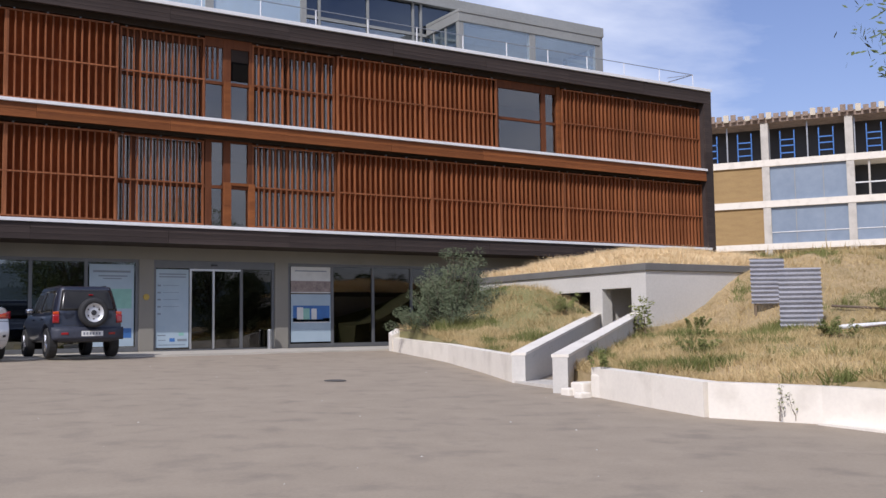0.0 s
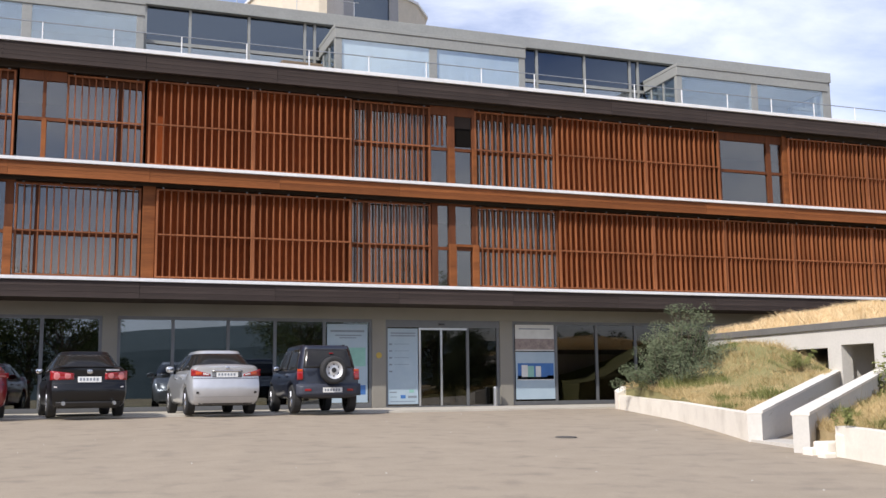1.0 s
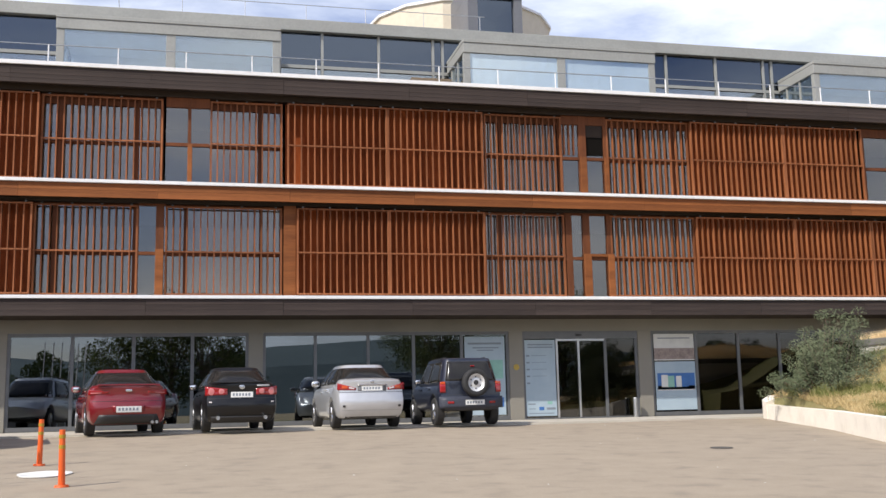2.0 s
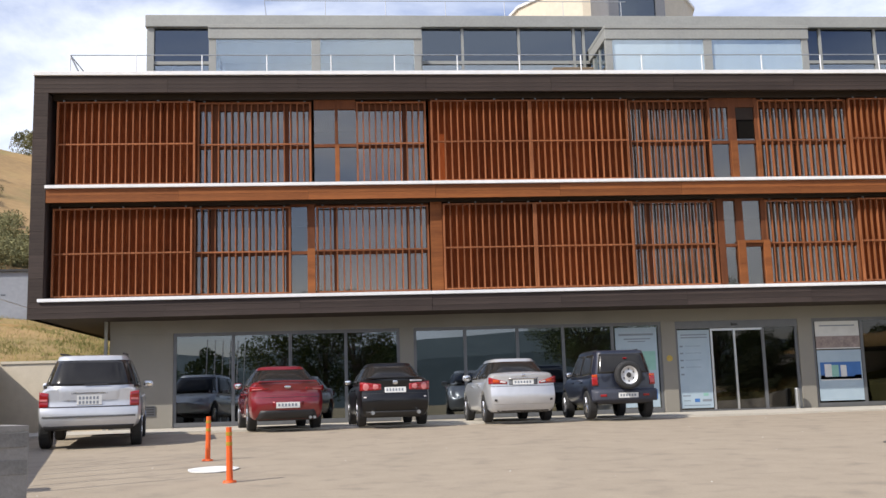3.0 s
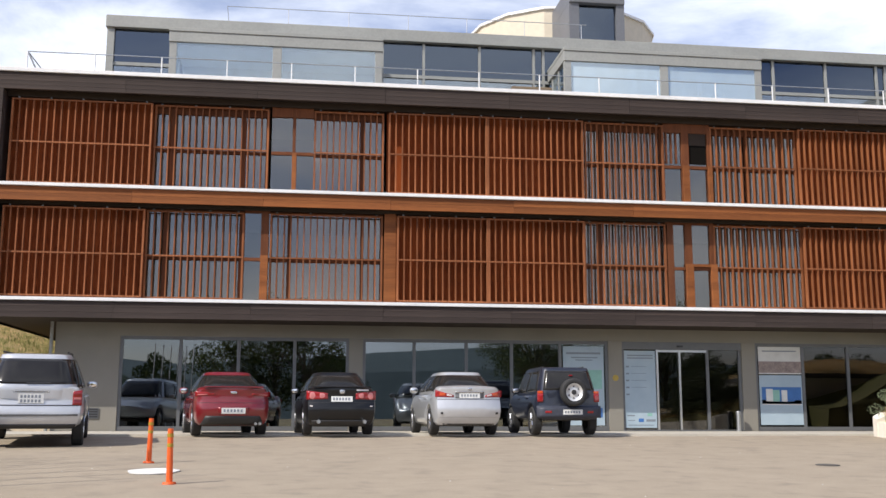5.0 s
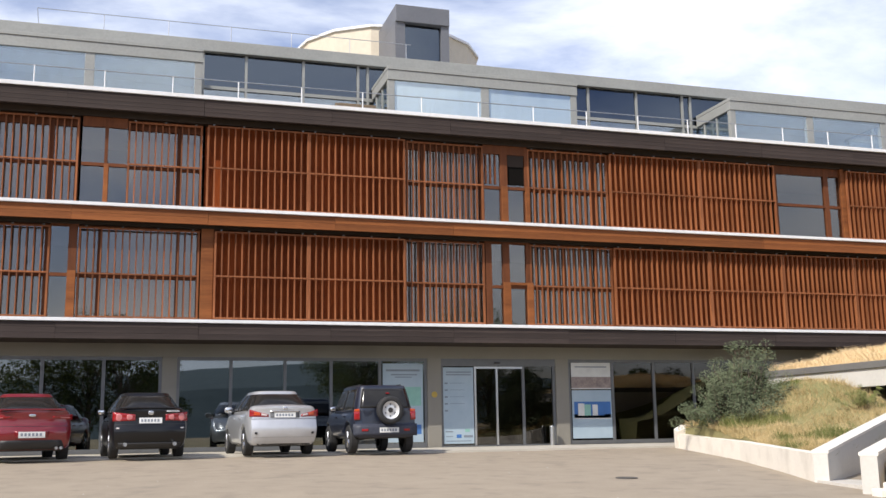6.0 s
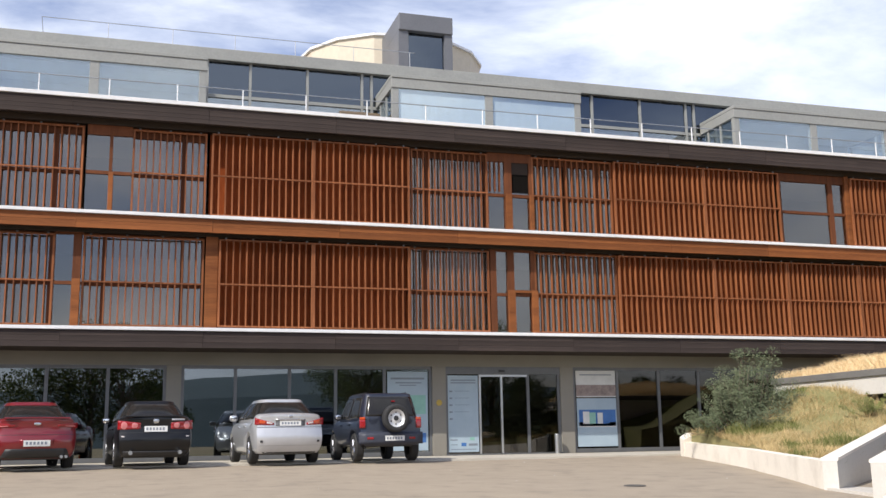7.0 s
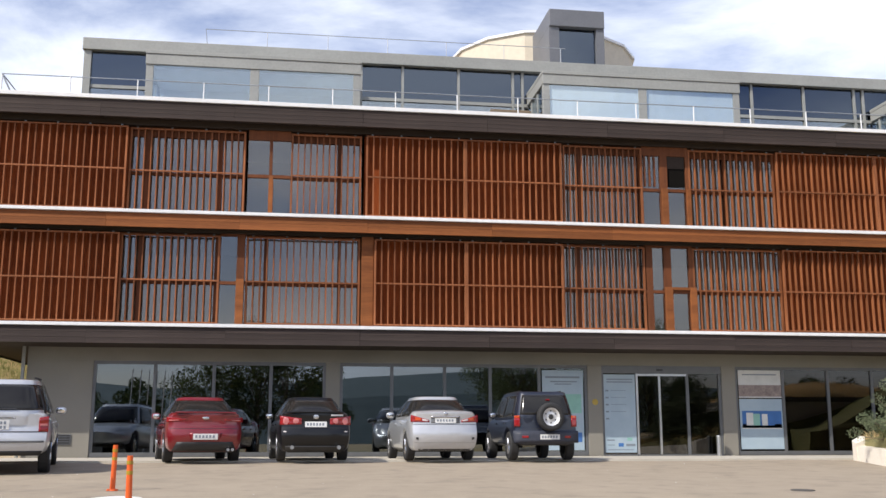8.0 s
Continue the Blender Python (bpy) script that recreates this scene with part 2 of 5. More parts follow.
TURF = material("straw_turf", (0.66, 0.50, 0.28), 0.95, col2=(0.50, 0.37, 0.20), scale=2, fine=16, bump=0.5)
GREENGRASS = leafy("green_weeds", (0.10, 0.125, 0.038), (0.26, 0.26, 0.095))
COPING = material("dark_grey_coping", (0.17, 0.165, 0.155), 0.8, col2=(0.13, 0.126, 0.12), scale=1.5, fine=18)
BUSHLEAF = leafy("grey_green_leaf", (0.075, 0.095, 0.052), (0.18, 0.20, 0.12))
TREELEAF = leafy("dark_leaf", (0.06, 0.08, 0.03), (0.15, 0.18, 0.07))
HILLLEAF = leafy("hill_shrub_leaf", (0.10, 0.105, 0.05), (0.27, 0.245, 0.12))
BARK = material("bark", (0.16, 0.12, 0.09), 0.95, bump=0.5, scale=6)


def paint(name, col, flake=0.35, coat=1.0, spec=0.5):
    m = material(name, col, 0.32, flake, col2=tuple(c * 0.93 for c in col), scale=1.5, fine=6, coat=coat, spec=spec)
    return m


# ---- building helpers ----
def obj(name, bm, mat, parent=None, label="", smooth=False):
    me = bpy.data.meshes.new(name)
    bmesh.ops.recalc_face_normals(bm, faces=bm.faces)
    bm.to_mesh(me)
    bm.free()
    if smooth:
        for p in me.polygons:
            p.use_smooth = True
    me.materials.append(mat)
    ob = new(name, me)
    if parent is not None:
        ob.parent = parent
    if label:
        tagged(ob, label)
    return ob


def part(name, bm, mat, parent, label="", smooth=False):
    return obj(name, bm, mat, parent, label, smooth)


def thing(name, m=None, label="", category="", group="", kind=""):
    ob = new(name)
    ob.empty_display_size = 0.2
    if m is not None:
        ob.matrix_basis = m
    return tagged(ob, label, category, group, kind)


def box(bm, x0, x1, y0, y1, z0, z1, bevel=0.0):
    r = bmesh.ops.create_cube(bm, size=1.0)
    vs = r["verts"]
    for v in vs:
        v.co = Vector((x0 + (v.co.x + 0.5) * (x1 - x0), y0 + (v.co.y + 0.5) * (y1 - y0), z0 + (v.co.z + 0.5) * (z1 - z0)))
    if bevel:
        es = list({e for v in vs for e in v.link_edges})
        bmesh.ops.bevel(bm, geom=es, offset=bevel, segments=2, affect="EDGES", profile=0.6)
    return bm


def boxbm(*a, bevel=0.0):
    return box(bmesh.new(), *a, bevel=bevel)


def rod(bm, a, b, r0, r1=None, seg=8):
    a, b = Vector(a), Vector(b)
    d = b - a
    m = Matrix.Translation((a + b) / 2) @ d.to_track_quat("Z", "Y").to_matrix().to_4x4()
    bmesh.ops.create_cone(bm, cap_ends=True, segments=seg, radius1=r0, radius2=r0 if r1 is None else r1, depth=d.length, matrix=m)
    return bm


def rough(bm, amount, seed, cuts=7):
    """Break up the faces of a box and let them wander, as worn concrete does."""
    bmesh.ops.subdivide_edges(bm, edges=list(bm.edges), cuts=cuts, use_grid_fill=True)
    for v in bm.verts:
        q = v.co * 4.0 + Vector((seed * 3.1, 0, 0))
        v.co += Vector((noise.noise(q), noise.noise(q + Vector((0, 9, 0))), noise.noise(q + Vector((0, 0, 9))))) * amount
    return bm


def prism(bm, pts, z0, z1):
    """A solid on a plan outline; z1 may be a list, one height a corner."""
    tops = z1 if isinstance(z1, (list, tuple)) else [z1] * len(pts)
    lows = z0 if isinstance(z0, (list, tuple)) else [z0] * len(pts)
    lo = [bm.verts.new((x, y, z)) for (x, y), z in zip(pts, lows)]
    hi = [bm.verts.new((x, y, t)) for (x, y), t in zip(pts, tops)]
    n = len(pts)
    for i in range(n):
        bm.faces.new((lo[i], lo[(i + 1) % n], hi[(i + 1) % n], hi[i]))
    bm.faces.new(hi)
    bm.faces.new(lo[::-1])
    return bm


def wallrun(bm, a, b, t, z0a, z0b, z1a, z1b):
    a, b = Vector(a), Vector(b)
    d = (b - a).normalized()
    n = Vector((-d.y, d.x)) * (t / 2)
    return prism(bm, [tuple(a - n), tuple(b - n), tuple(b + n), tuple(a + n)], [z0a, z0b, z0b, z0a], [z1a, z1b, z1b, z1a])


def shared(name, me, parent, m):
    ob = new(name, me)
    ob.parent = parent
    ob.matrix_basis = m
    return ob


def mesh_of(bm, name, mat):
    me = bpy.data.meshes.new(name)
    bmesh.ops.recalc_face_normals(bm, faces=bm.faces)
    bm.to_mesh(me)
    bm.free()
    me.materials.append(mat)
    return me


def raw_mesh(name, verts, faces, mat, parent=None):
    me = bpy.data.meshes.new(name)
    me.from_pydata(verts, [], faces)
    me.update()
    me.materials.append(mat)
    ob = new(name, me)
    if parent is not None:
        ob.parent = parent
    return ob


def step(a, b, v):
    t = min(1.0, max(0.0, (v - a) / (b - a)))
    return t * t * (3 - 2 * t)


# ---- ground ----
SLOPE = 0.037


def lot(y):
    return -SLOPE * max(0.0, -3 - max(y, -60)) if y < -3 else 0.0


def far_ground(x, y):
    z = lot(y) - 0.03
    return z


def sheet(xs, ys, fz):
    vs = [(x, y, fz(x, y)) for y in ys for x in xs]
    n = len(xs)
    fs = [(j * n + i, j * n + i + 1, (j + 1) * n + i + 1, (j + 1) * n + i) for j in range(len(ys) - 1) for i in range(n - 1)]
    return vs, fs


def spread(lo, a, b, hi, fine, n):
    near = [a + (b - a) * i / fine for i in range(fine + 1)]
    left = [a - (a - lo) * (i / n) ** 2.2 for i in range(n, 0, -1)]
    right = [b + (hi - b) * (i / n) ** 2.2 for i in range(1, n + 1)]
    return left + near + right


vs, fs = sheet(spread(-2600, -60, 90, 2600, 50, 14), spread(-2600, -70, 60, 2600, 44, 18), far_ground)
ground = raw_mesh("ground", vs, fs, DRYEARTH)
tagged(ground, "dry earth and grass reaching the far hills", "ground", kind="structure")

vs, fs = sheet([-0.6 + 26.4 * i / 44 for i in range(45)], [-66 + 62.0 * i / 90 for i in range(91)], lambda x, y: lot(y) + 0.012 * noise.noise(Vector((x * 0.35, y * 0.35, 0))))
road = raw_mesh("parking_lot_asphalt", vs, fs, ASPHALT)
tagged(road, "sun-bleached worn tan-grey asphalt of the parking lot", "asphalt", kind="structure")
pavement = obj("pavement", prism(bmesh.new(), [(-2.2, -4.0), (25.8, -4.0), (30, -2.0), (44, 0.5), (44, 1.45), (-2.2, 1.45)], -0.3, 0.012), PAVING)
tagged(pavement, "pale concrete strip along the glass shopfront", "pavement", kind="structure")


def wallx(y):
    return -2.2 + (3.6 - y) * 0.288


def cap_z(y):
    """Top of the retaining wall along its run."""
    return 2.27 - (3.6 - y) * 0.0575 if y > -9.4 else 1.522 - (-9.4 - y) * 0.0805


def hill_z(x, y):
    s = min(0.9 * y - 0.5 * x, 137)
    z = 2.2 + 0.165 * (s - 5) + 0.00112 * (s - 5) ** 2
    z -= 0.1 * (min(x, 0) + 59) * step(40, 130, s)
    if y < 3.7:
        z = max(z, cap_z(y) + 0.02)
    z += step(20, 60, s) * (1.8 * noise.noise(Vector((x * 0.03, y * 0.03, 1.0))) + 0.5 * noise.noise(Vector((x * 0.12, y * 0.12, 3.0))))
    return z + 0.05 * noise.noise(Vector((x, y, 0)))


hill_rows = [-20.05 + 0.8 * i for i in range(30)] + [3.70, 3.75, 4.6, 6, 8, 10, 13, 16.9, 17.2] + [20 + 5 * i for i in range(40)]
vs, fs = [], []
for y in hill_rows:
    xmax = wallx(y) - 0.30 if y < 3.72 else (1.95 if y < 17 else 40)
    for i in range(41):
        x = xmax - (xmax + 330) * (i / 40) ** 2.6
        vs.append((x, y, hill_z(x, y)))
fs = [(j * 41 + i, j * 41 + i + 1, (j + 1) * 41 + i + 1, (j + 1) * 41 + i) for j in range(len(hill_rows) - 1) for i in range(40)]
hillside = raw_mesh("hillside", vs, fs, HILLEARTH)
tagged(hillside, "dry golden grass hillside with scattered shrubs", "hillside", kind="structure")

# ---- main building: shell ----
BX1 = 44.45
ground_wall = thing("wall_ground_floor", None, "grey rendered ground floor wall with piers between glazing", "wall", kind="structure")
piers = [(2.08, 4.03), (11.15, 11.6), (19.72, 20.2), (24.36, 24.85), (41.6, 43.9)]
for a, b in piers:
    part("pier", boxbm(a, b, 1.5, 1.85, 0, 2.95, bevel=0.01), GREYRENDER, ground_wall)
part("lintel", boxbm(2.08, 43.9, 1.496, 1.9, 2.95, 3.36), GREYRENDER, ground_wall)
part("side_wall", boxbm(2.08, 2.38, 1.85, 16, 0, 3.36), GREYRENDER, ground_wall)
part("side_wall", boxbm(43.6, 43.9, 1.85, 16, 0, 3.36), GREYRENDER, ground_wall)
part("back_wall", boxbm(2.08, 43.9, 16, 16.3, 0, 10.9), GREYRENDER, ground_wall)
tagged(obj("floor_ground", boxbm(2.4, 43.6, 1.9, 15.9, -0.2, 0.03), PAVING), "pale floor inside the entrance hall", "floor", kind="structure")
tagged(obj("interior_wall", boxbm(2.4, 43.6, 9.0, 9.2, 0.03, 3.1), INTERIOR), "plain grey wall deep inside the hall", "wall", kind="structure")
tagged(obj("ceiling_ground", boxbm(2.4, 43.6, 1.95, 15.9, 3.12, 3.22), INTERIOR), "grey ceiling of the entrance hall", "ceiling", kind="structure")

upper = thing("upper_storeys", None, "dark brown board-clad box of two upper storeys", "building", kind="structure")
part("soffit", boxbm(0.02, BX1 - 0.02, 0.06, 16.2, 3.366, 3.44), SOFFIT_AND_SHADE, upper, "dark timber soffit")
part("end_wall", boxbm(0.05, 0.30, 0.1, 16.2, 3.366, 10.85), CLADDING_V, upper)
part("end_wall", boxbm(BX1 - 0.30, BX1 - 0.05, 0.1, 16.2, 3.366, 10.85), CLADDING_V, upper)
part("roof_slab", boxbm(0.3, BX1 - 0.3, 0.1, 16.2, 10.42, 10.9), CLADDING, upper)
part("floor_slab", boxbm(0.3, BX1 - 0.3, 0.12, 16, 3.45, 3.84), CLADDING, upper)
part("floor_slab", boxbm(0.3, BX1 - 0.3, 0.12, 16, 6.95, 7.30), SOFFIT_AND_SHADE, upper)
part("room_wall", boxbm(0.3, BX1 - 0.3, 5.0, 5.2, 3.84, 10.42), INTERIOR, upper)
part("flashing", boxbm(-0.02, BX1 + 0.02, -0.04, 0.5, 10.905, 11.03, bevel=0.01), WHITEMETAL, upper, "white metal roof edge")
part("flashing", boxbm(0.42, BX1 - 0.42, -0.05, 0.45, 7.335, 7.435, bevel=0.01), WHITEMETAL, upper, "white metal ledge")
part("flashing", boxbm(0.30, BX1 - 0.30, -0.05, 0.45, 3.865, 3.965, bevel=0.01), WHITEMETAL, upper, "white metal ledge")


def boards(x0, x1, z0, z1, y0, y1, length, rows, mat, name="board"):
    n = max(1, round((x1 - x0) / length))
    w, h = (x1 - x0) / n, (z1 - z0) / rows
    me = mesh_of(boxbm(-w / 2 + 0.003, w / 2 - 0.003, y0, y1, -h / 2 + 0.003, h / 2 - 0.003), name, mat)
    for j in range(rows):
        for i in range(n):
            off = 0.004 * ((i * 7 + j * 3) % 3)
            shared(name, me, upper, pose(x0 + (i + 0.5) * w, -off, z0 + (j + 0.5) * h))


boards(0, BX1, 10.36, 10.90, 0.02, 0.12, 4.04, 4, CLADDING)
boards(0, BX1, 3.36, 3.86, 0.02, 0.12, 4.04, 3, CLADDING)
for xa, xb in ((0.0, 0.44), (BX1 - 0.44, BX1)):
    boards(xa, xb, 3.866, 10.356, 0.02, 0.12, 0.6, 9, CLADDING)
    part("reveal", boxbm(xa + (0.30 if xa < 1 else 0.0), xb - (0.0 if xa < 1 else 0.30), 0.125, 0.9, 3.97, 10.355), CLADDING_V, upper)
boards(0.44, BX1 - 0.44, 6.90, 7.33, 0.03, 0.11, 3.96, 2, BEAMWOOD, "beam_board")

# ---- facade bays ----
PITCH = 0.2115
UP = [(0.62, 4.85, "w"), (4.90, 8.45, "g"), (8.56, 9.84, "o"), (9.88, 12.12, "g"), (12.26, 15.48, "w"), (15.48, 18.70, "w"), (18.78, 21.50, "g"), (21.52, 23.10, "o"),
      (23.12, 26.18, "g"), (26.20, 29.82, "w"), (29.82, 33.02, "w"), (33.06, 36.14, "o"), (36.22, 40.02, "w"), (40.02, 44.0, "w")]
LOW = [(0.58, 4.78, "w"), (4.80, 7.78, "g"), (7.80, 8.56, "o"), (8.58, 12.12, "g"), (12.56, 15.50, "w"), (15.50, 18.68, "w"), (18.70, 21.48, "g"), (21.50, 23.10, "o"),
       (23.12, 26.22, "g"), (26.22, 30.02, "w"), (30.02, 33.08, "w"), (33.10, 36.22, "w"), (36.24, 40.04, "w"), (40.04, 44.0, "w")]
back_wall = thing("wall_facade", None, "red-brown wooden wall panels behind the slats", "wall", kind="structure")


# Timber posts of the window walls: x from, x to
POSTS_UP = ((4.78, 4.92), (5.36, 5.50), (7.60, 7.74), (8.36, 8.56), (9.20, 9.30), (11.36, 11.47), (12.08, 12.22), (19.32, 19.48), (21.40, 21.52), (22.12, 22.38), (23.02, 23.18), (24.40, 24.52), (25.60, 25.72), (33.00, 33.20), (35.30, 35.50), (36.02, 36.22))
POSTS_LOW = ((4.72, 4.84), (5.30, 5.42), (7.62, 7.80), (8.30, 8.54), (9.12, 9.24), (11.42, 11.52), (12.04, 12.16), (19.18, 19.34), (21.52, 21.74), (22.13, 22.38), (22.98, 23.20), (24.40, 24.52), (25.60, 25.72))
FRONT, REAR, GLASS_Y, OPEN_Y, WALL_Y = 0.37, 0.53, 0.64, 0.50, 0.70


def slat_mesh(h):
    return mesh_of(boxbm(-0.020, 0.020, -0.055, 0.055, 0, h, bevel=0.005), "slat", SLAT)


def shutter(x0, x1, z0, z1, y, me, kind):
    t = thing("slatted_shutter", pose(x0, y, z0), "oiled red-brown vertical timber slat screen" + (" before a wooden wall" if kind == "w" else " before a window"), "shutter", "facade shutters")
    w, h = x1 - x0, z1 - z0
    n = max(2, round(w / PITCH))
    for k in range(n + 1):
        shared("slat", me, t, pose(0.03 + k * (w - 0.06) / n, 0, 0))
    for z in (0.0, h * 0.475, h - 0.05):
        part("rail", boxbm(0.0, w, -0.062, -0.012, z, z + 0.05, bevel=0.006), SLAT, t)
    for x in (0.0, w - 0.06):
        part("stile", boxbm(x, x + 0.06, -0.058, 0.05, 0.0, h, bevel=0.006), SLAT, t)
    for k in range(max(2, round(w / 0.8))):
        x = 0.2 + k * (w - 0.4) / max(1, round(w / 0.8) - 1)
        part("roller", boxbm(x - 0.03, x + 0.03, -0.03, 0.03, h + 0.002, h + 0.06, bevel=0.01), DARKFRAME, t)
    return t


def facade_window(x0, x1, z0, z1, y, posts, zt, label, head):
    t = thing("window", pose(0, 0, 0), label, "window", kind="structure")
    xs = [x0] + [x for p in posts for x in p] + [x1]
    for a, b in zip(xs[::2], xs[1::2]):
        if b - a > 0.04:
            part("pane", boxbm(a, b, y + 0.05, y + 0.062, z0, z1), GLASS_UP, t)
    for a, b in posts:
        part("post", boxbm(a, b, y - 0.02, y + 0.12, z0, z1, bevel=0.008), POSTWOOD, t)
    for za, zb, nm in ((zt - 0.05, zt + 0.05, "transom"), (z0, z0 + 0.07, "sill"), (z1 - head, z1, "head")):
        part(nm, boxbm(x0, x1, y - 0.01, y + 0.10, za, zb), POSTWOOD, t)
    return t


def bays(rows, z0, z1, top, posts):
    me = slat_mesh(z1 - z0)
    # track box kept near black to paint the recess shadow over the shutters
    for a, b in ((0.46, 15.48), (15.484, 30.0), (30.004, BX1 - 0.46)):
        part("shaded_track_housing", boxbm(a, b, 0.40, 0.72, z1 + 0.07, top), SOFFIT_AND_SHADE, back_wall, "shutter track box, coloured dark for the recess shadow")
    zt = z0 + (z1 - z0) * 0.475 - 0.03
    for a, b, k in rows:
        if k == "w":
            n = max(1, round((b - a) / 1.1))
            for j in range(n):
                wa, wb = a + (b - a) * j / n, a + (b - a) * (j + 1) / n
                part("wall_panel", boxbm(wa - 0.04 * (j == 0) + 0.004, wb + 0.04 * (j == n - 1) - 0.004, WALL_Y, WALL_Y + 0.08, z0 - 0.08, top), BACKWOOD, back_wall)
            shutter(a, b, z0, z1, FRONT, me, k)
            continue
        mine = [p for p in posts if a - 0.1 < (p[0] + p[1]) / 2 <= b + 0.02]
        y = GLASS_Y if k == "g" else OPEN_Y
        facade_window(a - 0.02, b + 0.02, z0 - 0.08, top, y, [(max(p, a - 0.02), min(q, b + 0.02)) for p, q in mine], zt, "brown timber framed window with grey glass" + (" behind slats" if k == "g" else ", unscreened"), top - z1 + (0.24 if z0 > 7 else 0.0))
        if k == "g":
            # added sheet gives the panes the grey of a reflected cloudy sky
            part("sheen_sheet", boxbm(a, b, 0.86, 0.87, z0, z1), SHEEN_GREY, back_wall, "pale sheet imitating the sky reflected in the glass")
            shutter(a, b, z0, z1, REAR, me, k)


facade_posts = thing("facade_post", None, "broad timber posts between the shutters, short ones orange for sunlit lower halves", "post", kind="structure")
bays(UP, 7.50, 10.16, 10.41, POSTS_UP)
bays(LOW, 4.03, 6.77, 6.94, POSTS_LOW)
# short posts: brighter wood paints sunlight on lower halves, POSTWOOD stays above
for a, b, z0, z1 in ((12.16, 12.54, 4.0, 6.85), (8.30, 8.54, 4.0, 5.42), (22.13, 22.38, 4.0, 5.45), (22.98, 23.20, 4.0, 5.45), (9.20, 9.34, 7.45, 8.74), (22.14, 22.36, 7.45, 8.78), (23.02, 23.16, 7.45, 8.78), (36.02, 36.20, 7.45, 10.3)):
    part("post", boxbm(a, b, 0.40, 0.475, z0, z1, bevel=0.008), BEAMWOOD, facade_posts)
part("rail", boxbm(22.385, 22.975, 0.41, 0.475, 5.36, 5.45), BEAMWOOD, facade_posts)
# black plate paints the vent's dark inside, the panel above it the shadow
part("vent_dark_plate", boxbm(22.4, 23.0, 0.535, 0.545, 8.86, 9.50), VOID, facade_posts, "black plate standing for the dark inside an opened vent")
part("vent_shade_panel", boxbm(22.4, 23.0, 0.525, 0.545, 9.504, 10.26), SOFFIT_AND_SHADE, facade_posts)
for k in range(3):
    part("vent_slat", boxbm(21.58 + 0.17 * k, 21.63 + 0.17 * k, 0.50, 0.545, 8.86, 10.26), POSTWOOD, facade_posts)

# ---- shopfront ----
ZG0, ZG1 = 0.10, 2.92


def glazing(x0, x1, mullions, z0=ZG0, z1=ZG1, mat=GLASS):
    t = thing("shopfront_window", None, "tall dark reflective shopfront glazing in grey metal frames", "window", "shopfront windows", "structure")
    xs = [x0] + list(mullions) + [x1]
    for a, b in zip(xs, xs[1:]):
        p = part("pane", boxbm(a + 0.02, b - 0.02, 1.60, 1.615, z0, z1), mat, t)
        p.visible_shadow = False
    for i, x in enumerate(xs):
        w = 0.05 if 0 < i < len(xs) - 1 else 0.07
        part("mullion", boxbm(x - w, x + w, 1.55, 1.68, z0 - 0.05, z1, bevel=0.006), DARKFRAME, t)
    part("frame_head", boxbm(x0, x1, 1.54, 1.69, z1 - 0.07, z1 + 0.03), DARKFRAME, t)
    part("frame_sill", boxbm(x0, x1, 1.53, 1.70, 0.02, z0 + 0.06), DARKFRAME, t)
    return t


glazing(4.05, 11.13, (5.88, 7.67, 9.43))
glazing(11.62, 19.70, (13.26, 14.97, 16.47, 18.1))
glazing(24.87, 41.6, (26.56, 28.2, 29.82, 31.5, 33.2, 34.9, 36.6, 38.3, 40.0), mat=GLASS_DOOR)
door = thing("entrance_door", None, "grey framed sliding glass entrance doors", "door", kind="structure")
part("transom_box", boxbm(20.2, 24.36, 1.52, 1.70, 2.70, 2.95, bevel=0.008), DARKFRAME, door)
for a, b in ((21.44, 22.17), (22.23, 23.12), (23.22, 24.28), (20.26, 21.40)):
    part("pane", boxbm(a, b, 1.60, 1.615, 0.06, 2.70), GLASS_DOOR, door).visible_shadow = False
for x, w, mt in ((21.42, 0.035, ALU), (22.20, 0.035, ALU), (23.17, 0.05, DARKFRAME), (24.31, 0.05, DARKFRAME), (20.24, 0.04, DARKFRAME)):
    part("stile", boxbm(x - w, x + w, 1.555, 1.665, 0.03, 2.69, bevel=0.005), mt, door)
part("door_head", boxbm(21.4, 23.14, 1.55, 1.66, 2.62, 2.69), ALU, door)
part("threshold", boxbm(20.2, 24.36, 1.48, 1.72, 0.013, 0.06), DARKFRAME, door)
part("sensor", boxbm(22.1, 22.3, 1.46, 1.52, 2.78, 2.84, bevel=0.01), BLACKPL, door)


def poster(x0, x1, z0, z1, y, label, bars, base=POSTER, name="window_poster"):
    t = thing(name, None, label, "poster")
    part("sheet", boxbm(x0, x1, y, y + 0.006, z0, z1), base, t)
    w, h = x1 - x0, z1 - z0
    for u0, u1, v0, v1, mt, nm in bars:
        part(nm, boxbm(x0 + u0 * w, x0 + u1 * w, y - 0.004, y - 0.0005, z0 + v0 * h, z0 + v1 * h), mt, t)
    return t


lines = [(0.10, 0.92, 0.93 - 0.035 * i, 0.945 - 0.035 * i, INKFAINT, "text_line") for i in range(3)]
poster(18.2, 19.58, 0.2, 2.78, 1.575, "tall pale blue printed poster with green panel", [(0.08, 0.92, 0.90, 0.925, INKFAINT, "text_line"), (0.2, 0.85, 0.85, 0.865, INKFAINT, "text_line"), (0.3, 0.72, 0.82, 0.832, INKFAINT, "text_line"), (0.30, 0.95, 0.46, 0.70, POSTERGREEN, "print_panel"), (0.45, 0.95, 0.10, 0.22, POSTERBLUE, "print_panel")])
